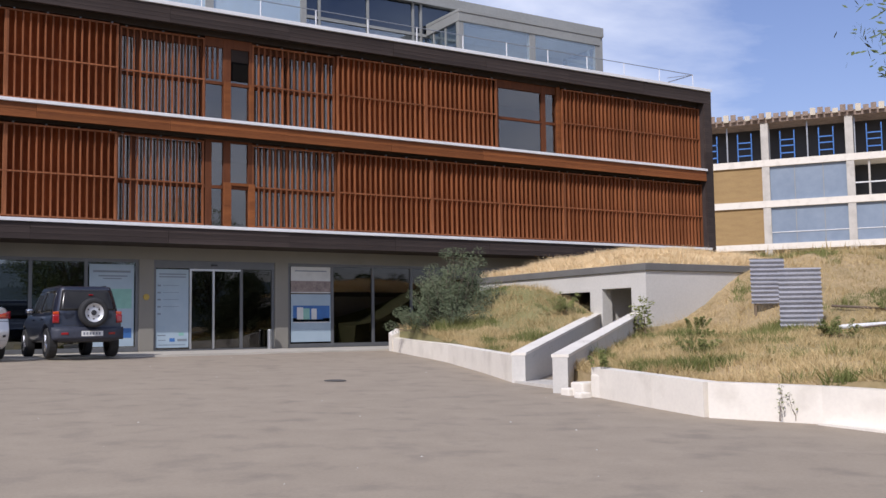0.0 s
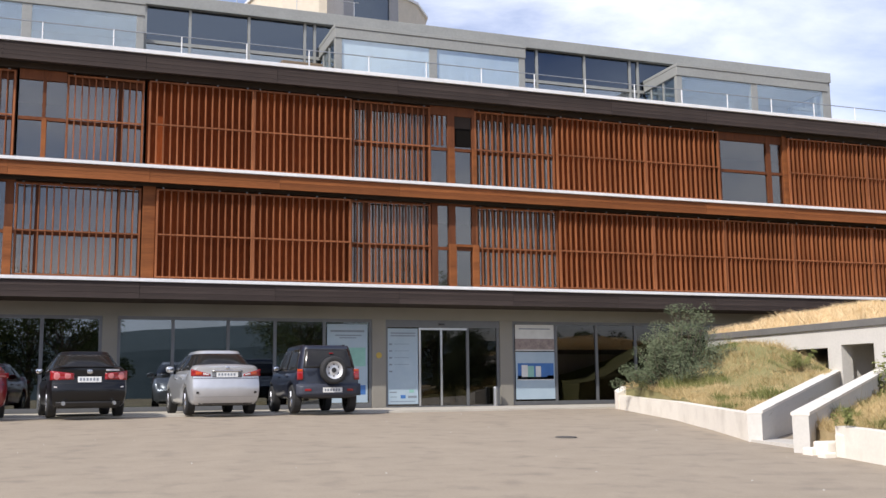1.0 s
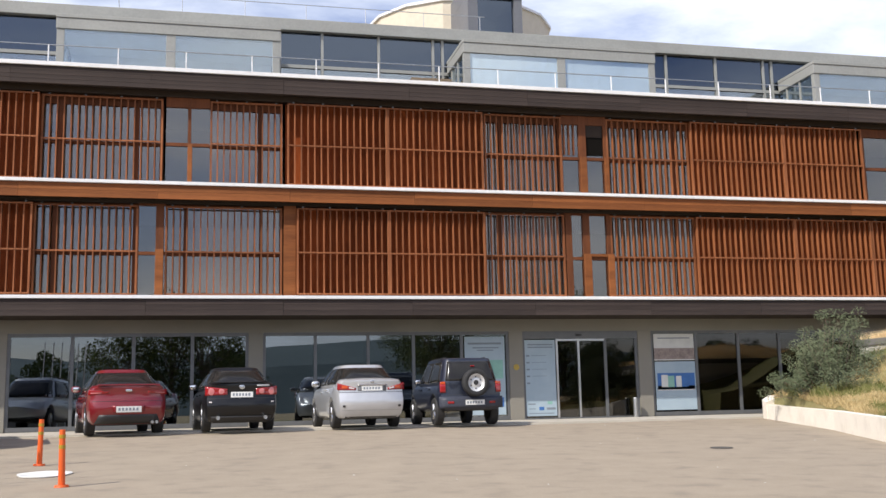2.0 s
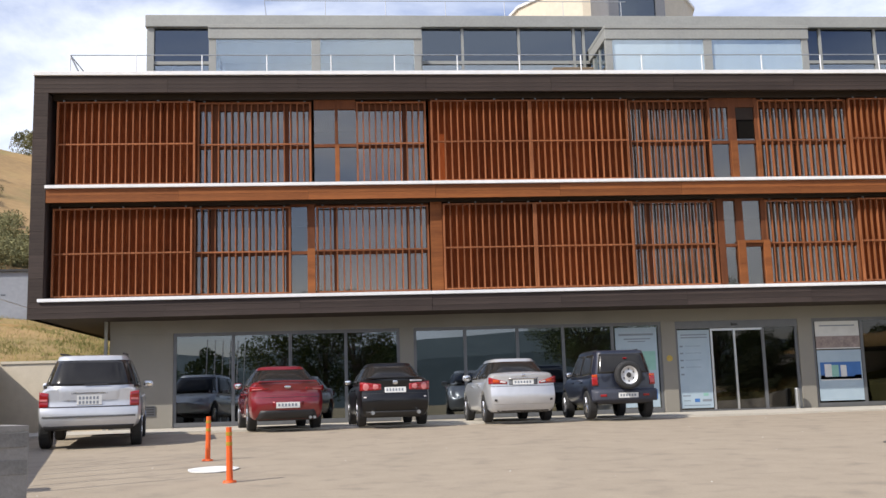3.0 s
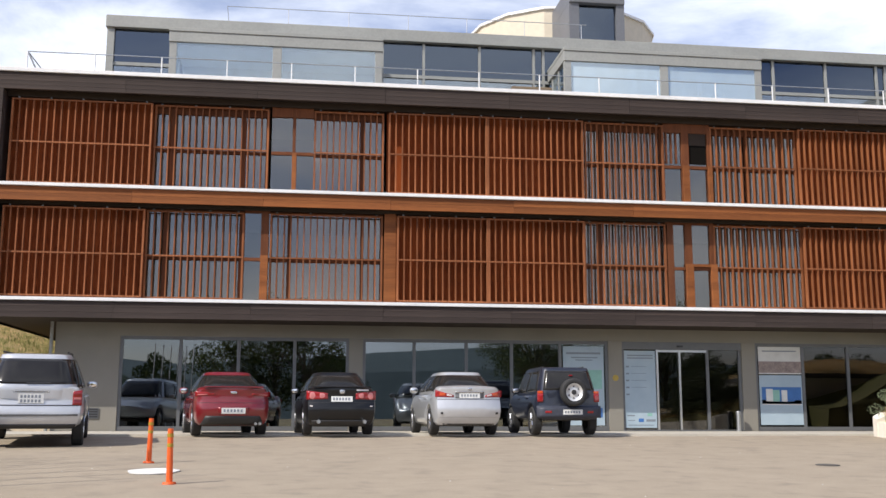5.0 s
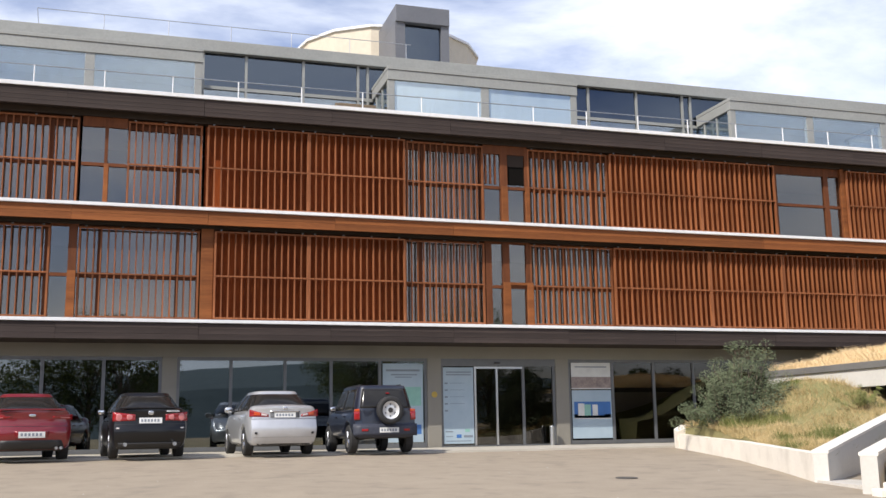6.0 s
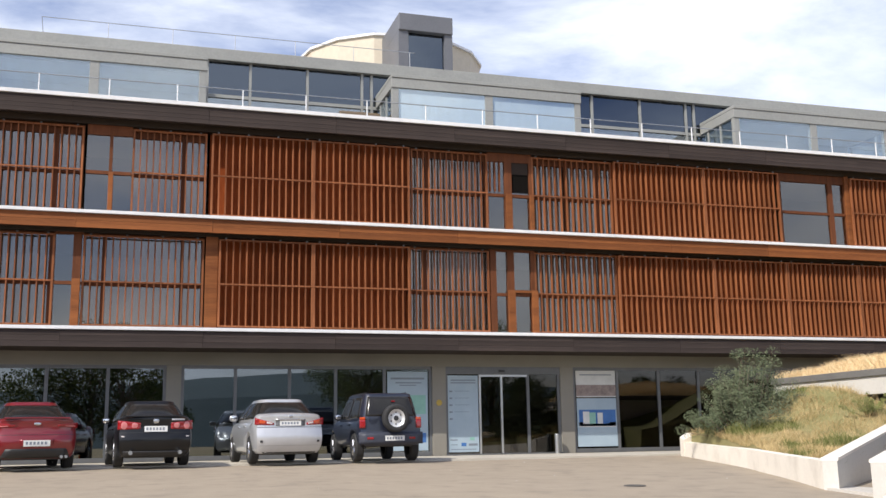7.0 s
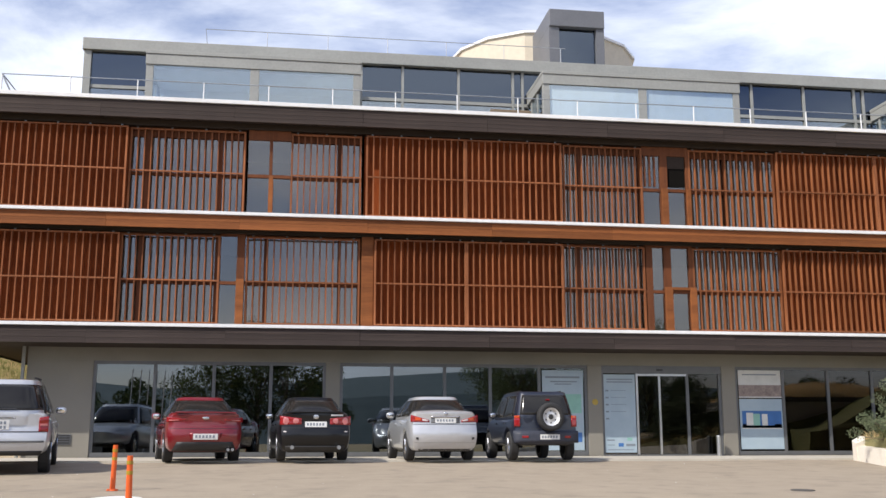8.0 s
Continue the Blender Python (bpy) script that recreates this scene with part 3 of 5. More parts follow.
poster(20.28, 21.36, 0.12, 2.66, 1.575, "pale blue door-side poster with small print and logos", lines[:2] + [(0.05, 0.15, 0.78 - 0.09 * i, 0.80 - 0.09 * i, INKFAINT, "text_line") for i in range(5)] + [(0.22, 0.7, 0.79 - 0.09 * i, 0.795 - 0.09 * i, INKFAINT, "text_line") for i in range(4)] + [(0.06, 0.3, 0.15, 0.165, INKFAINT, "text_line"), (0.08, 0.3, 0.09, 0.10, INKFAINT, "text_line"), (0.42, 0.58, 0.075, 0.12, POSTERBLUE, "logo"), (0.66, 0.95, 0.08, 0.11, INKFAINT, "logo"), (0.7, 0.85, 0.15, 0.19, POSTERGREEN, "logo"), (0.08, 0.9, 0.03, 0.04, INKFAINT, "text_line")])
poster(24.98, 26.50, 1.92, 2.84, 1.575, "white poster with a photograph of a town", [(0.1, 0.9, 0.82, 0.86, INKFAINT, "text_line"), (0.0, 1.0, 0.04, 0.46, POSTERDARK, "print_panel")], POSTERWHITE)
poster(24.98, 26.50, 0.22, 1.88, 1.575, "pale blue poster with a drawing of two towers", [(0.05, 0.97, 0.42, 0.76, POSTERBLUE, "print_panel"), (0.05, 0.97, 0.40, 0.50, POSTERWHITE, "print_panel")])
tw = poster(25.2, 26.2, 1.0, 1.42, 1.566, "small white tower drawing on the poster", [(0.0, 0.24, 0.0, 1.0, POSTERWHITE, "print_panel"), (0.24, 0.48, 0.0, 0.92, POSTERGREEN, "print_panel"), (0.55, 0.75, 0.0, 0.9, POSTERWHITE, "print_panel")], POSTERBLUE, "poster_drawing")
sign = thing("door_plaque", pose(19.95, 1.49, 1.75), "small round brass plaque on the pier", "sign")
part("disc", rod(bmesh.new(), (0, 0, 0), (0, -0.02, 0), 0.10, seg=20), material("brass", (0.5, 0.36, 0.1), 0.35, 0.8), sign)
ash = thing("waste_cylinder", pose(24.05, 1.25, 0.012), "slim steel cylinder standing by the door", "bin")
part("body", rod(bmesh.new(), (0, 0, 0), (0, 0, 0.62), 0.075, seg=18), ALU, ash, smooth=False)
part("lid", rod(bmesh.new(), (0, 0, 0.62), (0, 0, 0.66), 0.082, 0.06, seg=18), STEEL, ash)
for i, (x, y) in enumerate(((13.6, 3.2), (17.2, 3.0), (17.0, 4.6), (9.0, 3.4), (9.2, 4.6), (27.2, 3.2), (29.0, 3.0), (30.6, 3.1), (14.0, 5.2))):
    dl = thing("downlight", pose(x, y, 3.12), "small lit recessed ceiling lamp", "lamp", "ceiling downlights")
    em = bpy.data.materials.get("lamp_glow")
    if em is None:
        em = bpy.data.materials.new("lamp_glow")
        em.use_nodes = True
        em.node_tree.nodes["Principled BSDF"].inputs["Emission Color"].default_value = (1, 0.95, 0.85, 1)
        em.node_tree.nodes["Principled BSDF"].inputs["Emission Strength"].default_value = 12
    part("lens", rod(bmesh.new(), (0, 0, -0.012), (0, 0, -0.002), 0.10, seg=14), em, dl)
    part("rim", rod(bmesh.new(), (0, 0, -0.008), (0, 0, 0.0), 0.125, seg=14), STEEL, dl)
for i, (x, z) in enumerate(((2.02, 0),)):
    dp = thing("drainpipe", pose(1.98, 1.42, 0.0), "pale grey drainpipe at the wall corner", "pipe")
    part("pipe", rod(bmesh.new(), (0, 0, 0.0), (0, 0, 3.36), 0.055, seg=12), ZINC, dp)
    part("bracket", boxbm(-0.07, 0.07, -0.07, 0.09, 1.9, 1.95), ZINC, dp)
vent = thing("wall_vent", pose(3.3, 1.49, 0.55), "small dark louvred wall vent", "vent")
part("frame", boxbm(-0.2, 0.2, -0.02, 0.0, -0.16, 0.16), DARKFRAME, vent)
for k in range(4):
    part("slat", boxbm(-0.17, 0.17, -0.035, -0.02, -0.12 + 0.075 * k, -0.08 + 0.075 * k), BLACKPL, vent)

# ---- roof terrace ----
pent = thing("penthouse", None, "set-back rooftop storey with dark blue glazing and grey metal beam", "penthouse", kind="structure")
part("beam", boxbm(2.45, 42.0, 4.2, 4.7, 14.12, 14.56, bevel=0.02), ZINC, pent)
part("roof", boxbm(2.5, 42.0, 4.7, 15.5, 14.2, 14.5), ZINC, pent)
part("side_wall", boxbm(2.5, 2.75, 4.3, 15.5, 10.9, 14.12), ZINC, pent)
part("side_wall", boxbm(41.75, 42.0, 4.3, 15.5, 10.9, 14.12), ZINC, pent)
part("back_wall", boxbm(2.75, 41.75, 15.2, 15.5, 10.9, 14.2), ZINC, pent)
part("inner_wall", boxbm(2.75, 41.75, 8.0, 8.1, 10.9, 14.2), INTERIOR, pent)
part("pane", boxbm(2.75, 41.75, 4.42, 4.44, 12.86, 14.12), GLASS_DARK, pent)
part("pane", boxbm(2.75, 41.75, 4.42, 4.44, 10.95, 12.78), GLASS_PENT, pent)
part("transom", boxbm(2.75, 41.75, 4.36, 4.48, 12.76, 12.88), ZINC, pent)
for x in (2.7, 4.85, 12.3, 13.83, 15.92, 17.98, 18.35, 25.95, 27.45, 29.6, 31.72, 32.1, 39.9, 41.2):
    part("mullion", boxbm(x - 0.045, x + 0.045, 4.35, 4.48, 10.95, 14.12), ZINC, pent)


def glass_box(x0, x1, sheen_sheet):
    t = thing("glazed_terrace_box", None, "projecting glazed rooftop box with grey metal fascia", "glass box", "terrace boxes", "structure")
    y0, y1 = 1.9, 4.34
    part("fascia", boxbm(x0 - 0.02, x1 + 0.02, y0 - 0.04, y1, 12.80, 13.16, bevel=0.015), ZINC, t)
    part("roof_edge", boxbm(x0 - 0.03, x1 + 0.03, y0 - 0.07, y1, 13.164, 13.29, bevel=0.015), ZINC, t)
    for x in (x0 + 0.12, x1 - 0.12):
        part("column", boxbm(x - 0.12, x + 0.12, y0, y0 + 0.2, 10.9, 12.8, bevel=0.01), ZINC, t)
    xm = (x0 + x1) / 2
    part("mullion", boxbm(xm - 0.15, xm + 0.15, y0 + 0.0, y0 + 0.2, 10.9, 12.8, bevel=0.01), ZINC, t)
    for a, b in ((x0 + 0.24, xm - 0.15), (xm + 0.15, x1 - 0.24)):
        part("pane", boxbm(a, b, y0 + 0.02, y0 + 0.03, 10.95, 12.8), GLASS_PENT, t).visible_shadow = False
        if sheen_sheet:
            # added sheet lends these panes the pale tone of mirrored sky
            part("sheen_sheet", boxbm(a, b, y0 + 0.06, y0 + 0.07, 10.95, 12.8), PALE_FILL, t, "pale sheet imitating the sky reflected in the glass")
    # added pale panels lighten the box; the unseen floor bounces sun upward
    part("fill_panel", boxbm(x0 + 0.15, x1 - 0.15, y1 - 0.10, y1 - 0.06, 10.95, 12.79), PALE_FILL, t, "pale panel added to brighten the glass box")
    part("bounce_floor", boxbm(x0 + 0.15, x1 - 0.15, y0 + 0.22, y1 - 0.12, 10.91, 10.945), PALE_FILL, t, "unseen pale floor added to bounce sunlight into the glass box")
    part("ceiling_panel", boxbm(x0 + 0.15, x1 - 0.15, y0 + 0.22, y1 - 0.12, 12.74, 12.79), PALE_FILL, t, "pale ceiling inside the glass box")
    for x in (x0 + 0.06, x1 - 0.06):
        part("side_pane", boxbm(x - 0.006, x + 0.006, y0 + 0.2, y1, 10.95, 12.8), GLASS_PENT, t)
    for y in (y0 + 1.0, y0 + 1.9):
        part("side_mullion", boxbm(x0 + 0.02, x0 + 0.1, y, y + 0.08, 10.9, 12.8), ZINC, t)
    return t


for a, b, drawn in ((5.03, 12.13, False), (18.52, 25.77, True), (32.35, 39.7, False)):
    glass_box(a, b, drawn)
rail = thing("roof_railing", None, "thin steel roof edge railing with slim posts", "railing", kind="structure")
part("top_rail", rod(bmesh.new(), (0.85, 0.8, 11.84), (44.2, 0.8, 11.84), 0.018, seg=6), STEEL, rail)
post_me = mesh_of(rod(bmesh.new(), (0, 0, 10.88), (0, 0, 11.84), 0.022, seg=6), "post", WHITEMETAL)
for k in range(22):
    shared("post", post_me, rail, pose(0.85 + k * 2.064, 0.8, 0))
part("brace", rod(bmesh.new(), (0.85, 0.8, 11.84), (1.3, 0.9, 10.9), 0.025, seg=6), STEEL, rail)
part("return_rail", rod(bmesh.new(), (0.85, 0.8, 11.84), (0.85, 9, 11.84), 0.018, seg=6), STEEL, rail)
part("return_rail", rod(bmesh.new(), (44.2, 0.8, 11.84), (44.2, 9, 11.84), 0.018, seg=6), STEEL, rail)
part("brace", rod(bmesh.new(), (44.2, 0.8, 11.84), (42.6, 0.8, 11.5), 0.014, seg=6), STEEL, rail)
rail2 = thing("upper_roof_railing", None, "thin steel railing on the penthouse roof", "railing", kind="structure")
part("top_rail", rod(bmesh.new(), (6.5, 6.0, 15.85), (20.5, 6.0, 15.85), 0.016, seg=6), STEEL, rail2)
for k in range(7):
    part("post", rod(bmesh.new(), (6.5 + k * 2.3 + (0.15 if k == 0 else 0), 6.0, 14.5), (6.5 + k * 2.3, 6.0, 15.85), 0.014, seg=6), STEEL, rail2)
seat = thing("terrace_sofa", pose(16.9, 3.2, 10.9), "low brown outdoor sofa on the roof terrace", "sofa")
part("base", boxbm(0, 1.5, 0, 0.7, 0, 1.35, bevel=0.05), WOODGREY, seat)

tower = thing("stair_tower", None, "grey rooftop stair tower with a glazed front", "tower", kind="structure")
part("hood", boxbm(20.95, 23.47, 10.1, 14.2, 18.62, 19.42, bevel=0.03), TOWERMETAL, tower)
part("jamb", boxbm(20.95, 21.4, 10.2, 14.2, 14.5, 18.62), TOWERMETAL, tower)
part("jamb", boxbm(23.1, 23.47, 10.2, 14.2, 14.5, 18.62), TOWERMETAL, tower)
part("pane", boxbm(21.4, 23.1, 10.4, 10.42, 14.5, 18.62), GLASS_DARK, tower)
part("handrail", rod(bmesh.new(), (21.5, 10.9, 16.0), (22.3, 11.6, 17.4), 0.04), WHITEMETAL, tower)
drum = thing("roof_drum", None, "cream and grey round drum on the roof", "drum", kind="structure")
dbm = bmesh.new()
bmesh.ops.create_cone(dbm, cap_ends=True, segments=16, radius1=4.75, radius2=4.75, depth=6.0, matrix=Matrix.Translation((22.4, 17.8, 16.6)))
part("wall", dbm, CREAM, drum)
dbm = bmesh.new()
bmesh.ops.create_cone(dbm, cap_ends=True, segments=16, radius1=4.86, radius2=4.86, depth=0.12, matrix=Matrix.Translation((22.4, 17.8, 19.66)))
part("rim", dbm, WHITEMETAL, drum, "thin white roof edge")


# ---- parked cars ----
def lerp_at(table, v):
    for (a, fa), (b, fb) in zip(table, table[1:]):
        if v <= b:
            k = step(0, 1, (v - a) / (b - a)) if b > a else 0
            return fa + (fb - fa) * max(0, min(1, k))
    return table[-1][1]


def wheel_under(car, x, y, r, w, side):
    tyre = bmesh.new()
    prof = [(r * 0.62, -w / 2), (r * 0.93, -w / 2), (r, -w / 2 + 0.03), (r, w / 2 - 0.03), (r * 0.93, w / 2), (r * 0.62, w / 2)]
    rings = [[(dx, pr * math.cos(a), r + pr * math.sin(a)) for pr, dx in prof] for a in [2 * math.pi * k / 28 for k in range(28)]]
    rows = [[tyre.verts.new(p) for p in q] for q in rings]
    for i in range(28):
        a, b = rows[i], rows[(i + 1) % 28]
        for k in range(6):
            tyre.faces.new((a[k], a[(k + 1) % 6], b[(k + 1) % 6], b[k]))
    t = part("wheel", tyre, RUBBER, car, smooth=False)
    t.location = (x, y, 0)
    rim = bmesh.new()
    rod(rim, (side * w * 0.30, 0, r), (side * w * 0.42, 0, r), r * 0.60, seg=24)
    rod(rim, (side * w * 0.42, 0, r), (side * w * 0.49, 0, r), r * 0.16, r * 0.10, seg=12)
    for k in range(5):
        a = 2 * math.pi * k / 5
        rod(rim, (side * w * 0.43, r * 0.1 * math.cos(a), r + r * 0.1 * math.sin(a)), (side * w * 0.45, r * 0.56 * math.cos(a), r + r * 0.56 * math.sin(a)), r * 0.075, r * 0.055, seg=6)
    part("rim", rim, CHROME, t, "silver alloy rim")


def blob(cx, cy, cz, sx, sy, sz, rot=0.0, seg=20):
    bm = bmesh.new()
    bmesh.ops.create_uvsphere(bm, u_segments=seg, v_segments=10, radius=1.0)
    for v in bm.verts:
        for k in range(3):
            c = v.co[k]
            v.co[k] = math.copysign(abs(c) ** 0.7, c)
    bm.transform(Matrix.Translation((cx, cy, cz)) @ Matrix.Rotation(rot, 4, "Y") @ Matrix.Diagonal((sx, sy, sz, 1)))
    return bm


def box_grid(P, ni, nj, nk):
    """The skin of a block of ni x nj x nk cells whose corners lie where P says."""
    bm = bmesh.new()
    seen = {}

    def v(i, j, k):
        if (i, j, k) not in seen:
            seen[i, j, k] = bm.verts.new(P(i, j, k))
        return seen[i, j, k]
    for j in range(nj):
        for k in range(nk):
            for i in (0, ni):
                bm.faces.new((v(i, j, k), v(i, j + 1, k), v(i, j + 1, k + 1), v(i, j, k + 1)))
    for i in range(ni):
        for k in range(nk):
            for j in (0, nj):
                bm.faces.new((v(i, j, k), v(i, j, k + 1), v(i + 1, j, k + 1), v(i + 1, j, k)))
        for j in range(nj):
            for k in (0, nk):
                bm.faces.new((v(i, j, k), v(i + 1, j, k), v(i + 1, j + 1, k), v(i, j + 1, k)))
    return bm


def shell_patch(f, u, v, off, thick, nu=10, nv=6):
    """A curved plate lying on the surface f(a, b), raised by off along its outward side."""
    bm = bmesh.new()
    rows = {}
    for j in range(nv + 1):
        for i in range(nu + 1):
            a, b = u[0] + (u[1] - u[0]) * i / nu, v[0] + (v[1] - v[0]) * j / nv
            p, e = Vector(f(a, b)), 1e-3
            n = (Vector(f(a + e, b)) - p).cross(Vector(f(a, b + e)) - p).normalized()
            for o in (0, 1):
                rows[o, i, j] = bm.verts.new(p + n * (off if o else off - thick))
    for j in range(nv):
        for i in range(nu):
            for o in (0, 1):
                bm.faces.new((rows[o, i, j], rows[o, i + 1, j], rows[o, i + 1, j + 1], rows[o, i, j + 1]))
    edge = [(i, 0) for i in range(nu)] + [(nu, j) for j in range(nv)] + [(i, nv) for i in range(nu, 0, -1)] + [(0, j) for j in range(nv, 0, -1)]
    for a, b in zip(edge, edge[1:] + edge[:1]):
        bm.faces.new((rows[0, a[0], a[1]], rows[0, b[0], b[1]], rows[1, b[0], b[1]], rows[1, a[0], a[1]]))
    return bm


class Tail:
    """The curved back of a car, on which its lamps and plates are laid."""

    def __init__(self, hw, bow, prof):
        self.hw, self.bow, self.prof = hw, bow, prof

    def y(self, x, z):
        return lerp_at(self.prof, z) + self.bow * (abs(x) / self.hw) ** 3

    def patch(self, a, b, c, d, off=0.012, thick=0.03, nu=8, nv=4):
        """a, b: lower corners from left to right; c, d: upper right, upper left; each (x, z)."""
        def f(s, t):
            x = (a[0] * (1 - s) + b[0] * s) * (1 - t) + (d[0] * (1 - s) + c[0] * s) * t
            z = (a[1] * (1 - s) + b[1] * s) * (1 - t) + (d[1] * (1 - s) + c[1] * s) * t
            return x, self.y(x, z), z
        return shell_patch(f, (0, 1), (0, 1), off, thick, nu, nv)

    def both(self, name, xi, xo, zi, zo, mat, parents, label="", off=0.012, thick=0.03):
        """One patch on each side; xi, xo: inner and outer x; zi, zo: (low, high) there."""
        out = []
        for k, s in enumerate((-1, 1)):
            q = [(s * xi, zi[0]), (s * xo, zo[0]), (s * xo, zo[1]), (s * xi, zi[1])]
            if s < 0:
                q = [q[1], q[0], q[3], q[2]]
            parent = parents[k] if isinstance(parents, list) else parents
            out.append(part(name, self.patch(*q, off=off, thick=thick), mat, parent, label, True))
        return out

    def plate(self, t, x, z, w=0.50, h=0.12, off=0.018):
        p = part("number_plate", self.patch((x - w / 2, z - h / 2), (x + w / 2, z - h / 2), (x + w / 2, z + h / 2), (x - w / 2, z + h / 2), off, 0.012), PLATE, t, "white plate with plain dark bars")
        rows = ((z, 0.24),) if h < 0.16 else ((z + h * 0.22, 0.14), (z - h * 0.22, 0.14))
        for zc, q in rows:
            for k in range(6):
                xa = x - w * 0.42 + k * w * 0.142
                part("plate_bar", self.patch((xa, zc - h * q), (xa + w * 0.085, zc - h * q), (xa + w * 0.085, zc + h * q), (xa, zc + h * q), off + 0.004, 0.006, 1, 1), INKFAINT, p)


def car(name, m, label, mat, L, W, H, deck, belt, hood, clear, wheels, r, cabin, tall=1.14, wide=1.045, bow=0.16, prof=None, win=(0.20, 0.92), rear_span=0.88, round_n=3.8):
    """The tail is at y = 0, the nose at y = L. cabin: tail base, tail roof, front roof, front base along y, roof half width."""
    t = thing(name, m @ Matrix.Diagonal((wide, 1.03, tall, 1)), label, "car", "parked cars")
    hw = W / 2
    cb0, ct0, ct1, cb1, rw = cabin
    prof = prof or [(clear, 0.17), (clear + 0.12, 0.06), (clear + 0.28, 0.0), (clear + 0.40, 0.0), (clear + 0.46, 0.045), (deck - 0.16, 0.07), (deck - 0.05, 0.05), (deck + 0.05, 0.07)]
    back = Tail(hw, bow, prof)
    ys = sorted(set([0.0, 0.03, 0.08, 0.16, 0.28, 0.42] + [wy + d * r * 1.2 / 7 for wy in wheels for d in range(-7, 8)] + [1.6, 1.9, 2.2, 2.5, 2.8, L - 0.5, L - 0.3, L - 0.15, L - 0.05, L]))
    ys = [y for y in ys if 0 <= y <= L]
    deck_line = [(0.0, deck - 0.035), (0.10, deck), (cb0, deck + 0.02), (cb0 + 0.5, belt), (cb1 - 0.5, belt), (cb1, hood + 0.06), (L - 0.5, hood - 0.06), (L, hood - 0.28)]
    half = [(0.0, 0.915), (0.06, 0.95), (0.25, 0.975), (0.8, 0.995), (2.0, 1.0), (L - 1.0, 0.985), (L - 0.35, 0.93), (L - 0.1, 0.86), (L, 0.78)]
    zf = (0.0, 0.09, 0.22, 0.36, 0.50, 0.62, 0.74, 0.85, 0.93, 0.975, 1.0)
    ff = (0.86, 0.945, 0.98, 0.995, 1.0, 0.998, 0.985, 0.96, 0.93, 0.89, 0.82)
    NX = 14

    def P(i, j, k):
        y, u = ys[i], -1 + 2 * k / NX
        w, top = hw * lerp_at(half, y), lerp_at(deck_line, y)
        bot = clear + 0.05 * step(L - 0.6, L, y)
        z, f = bot + (top - bot) * zf[j], ff[j]
        arch = 0.0
        for wy in wheels:
            d = abs(y - wy) / (r * 1.19)
            if d < 1:
                arch = max(arch, r + r * 1.17 * math.sqrt(1 - d * d))
        arch = min(arch, top - 0.2)
        if z < arch + 0.012 * j:
            z = arch + 0.012 * j
            f = max(f, 0.955) if j else 0.72
        x = u * w * f
        if j == len(zf) - 1:
            z += 0.03 * (1 - u * u)
        near, far = 1 - step(0, 0.55, y), step(L - 0.8, L, y)
        y += near * (lerp_at(prof, z) + bow * abs(u * w * f / hw) ** 3) - far * 0.30 * abs(u) ** 2.5
        return x, y, z
    body = part("body", box_grid(P, len(ys) - 1, len(zf) - 1, NX), mat, t, smooth=True)
    mod = body.modifiers.new("edges", "EDGE_SPLIT")
    mod.split_angle = radians(42)
    # cabin: a stack of rounded outlines, closed by a domed roof
    zb, wb, n = min(deck, belt, hood) - 0.10, hw * 0.915, round_n

    def ring(v):
        s = min(1.0, max(0.0, (v * (H - zb) + zb - deck) / (H - deck)))
        e = s ** 1.25
        return cb0 + (ct0 - cb0) * e, cb1 + (ct1 - cb1) * e, wb + (rw - wb) * s ** 1.15, zb + (H - 0.045 - zb) * v

    def on_rear(q, v):
        y0, y1, w, z = ring(v)
        hy = (y1 - y0) / 2
        return q * w, (y0 + y1) / 2 - hy * (1 - abs(q) ** n) ** (1 / n), z

    def on_front(q, v):
        x, y, z = on_rear(-q, v)
        y0, y1, w, _ = ring(v)
        return x, y0 + y1 - y, z

    def on_side(sg):
        def f(p, v):
            y0, y1, w, z = ring(v)
            return sg * w * (1 - abs(p) ** n) ** (1 / n), (y0 + y1) / 2 + sg * p * (y1 - y0) / 2, z
        return f
    bm, loops, N = bmesh.new(), [], 72
    for v, rho, dz in [(k / 12, 1.0, 0.0) for k in range(13)] + [(1.0, 0.985, 0.016), (1.0, 0.95, 0.028), (1.0, 0.85, 0.038), (1.0, 0.6, 0.045), (1.0, 0.3, 0.048)]:
        y0, y1, w, z = ring(v)
        loop = []
        for a in range(N):
            th = 2 * math.pi * a / N
            c, s = math.cos(th), math.sin(th)
            x = w * math.copysign(abs(c) ** (2 / n), c)
            y = (y1 - y0) / 2 * math.copysign(abs(s) ** (2 / n), s)
            loop.append(bm.verts.new((x * rho, (y0 + y1) / 2 + y * rho, z + dz)))
        loops.append(loop)
    for a, b in zip(loops, loops[1:]):
        for k in range(N):
            bm.faces.new((a[k], a[(k + 1) % N], b[(k + 1) % N], b[k]))
    bm.faces.new(loops[-1])
    part("cabin", bm, mat, t, smooth=True)
    lo = (deck + 0.035 - zb) / (H - zb)
    v0, v1 = lo + (1 - lo) * (win[0] - 0.2), win[1]
    part("rear_window", shell_patch(on_rear, (-rear_span, rear_span), (v0, v1), 0.008, 0.02, 18, 8), CARGLASS, t, "dark tinted rear window", True)
    part("windscreen", shell_patch(on_front, (-0.9, 0.9), (max(0.1, v0 - 0.1), v1), 0.008, 0.02, 16, 6), CARGLASS, t, "", True)
    lows = (belt + 0.05 - zb) / (H - zb)
    for sg in (-1, 1):
        for pa, pb in ((-0.80, -0.12), (-0.06, 0.72)):
            qa, qb = (pa, pb) if sg > 0 else (-pb, -pa)
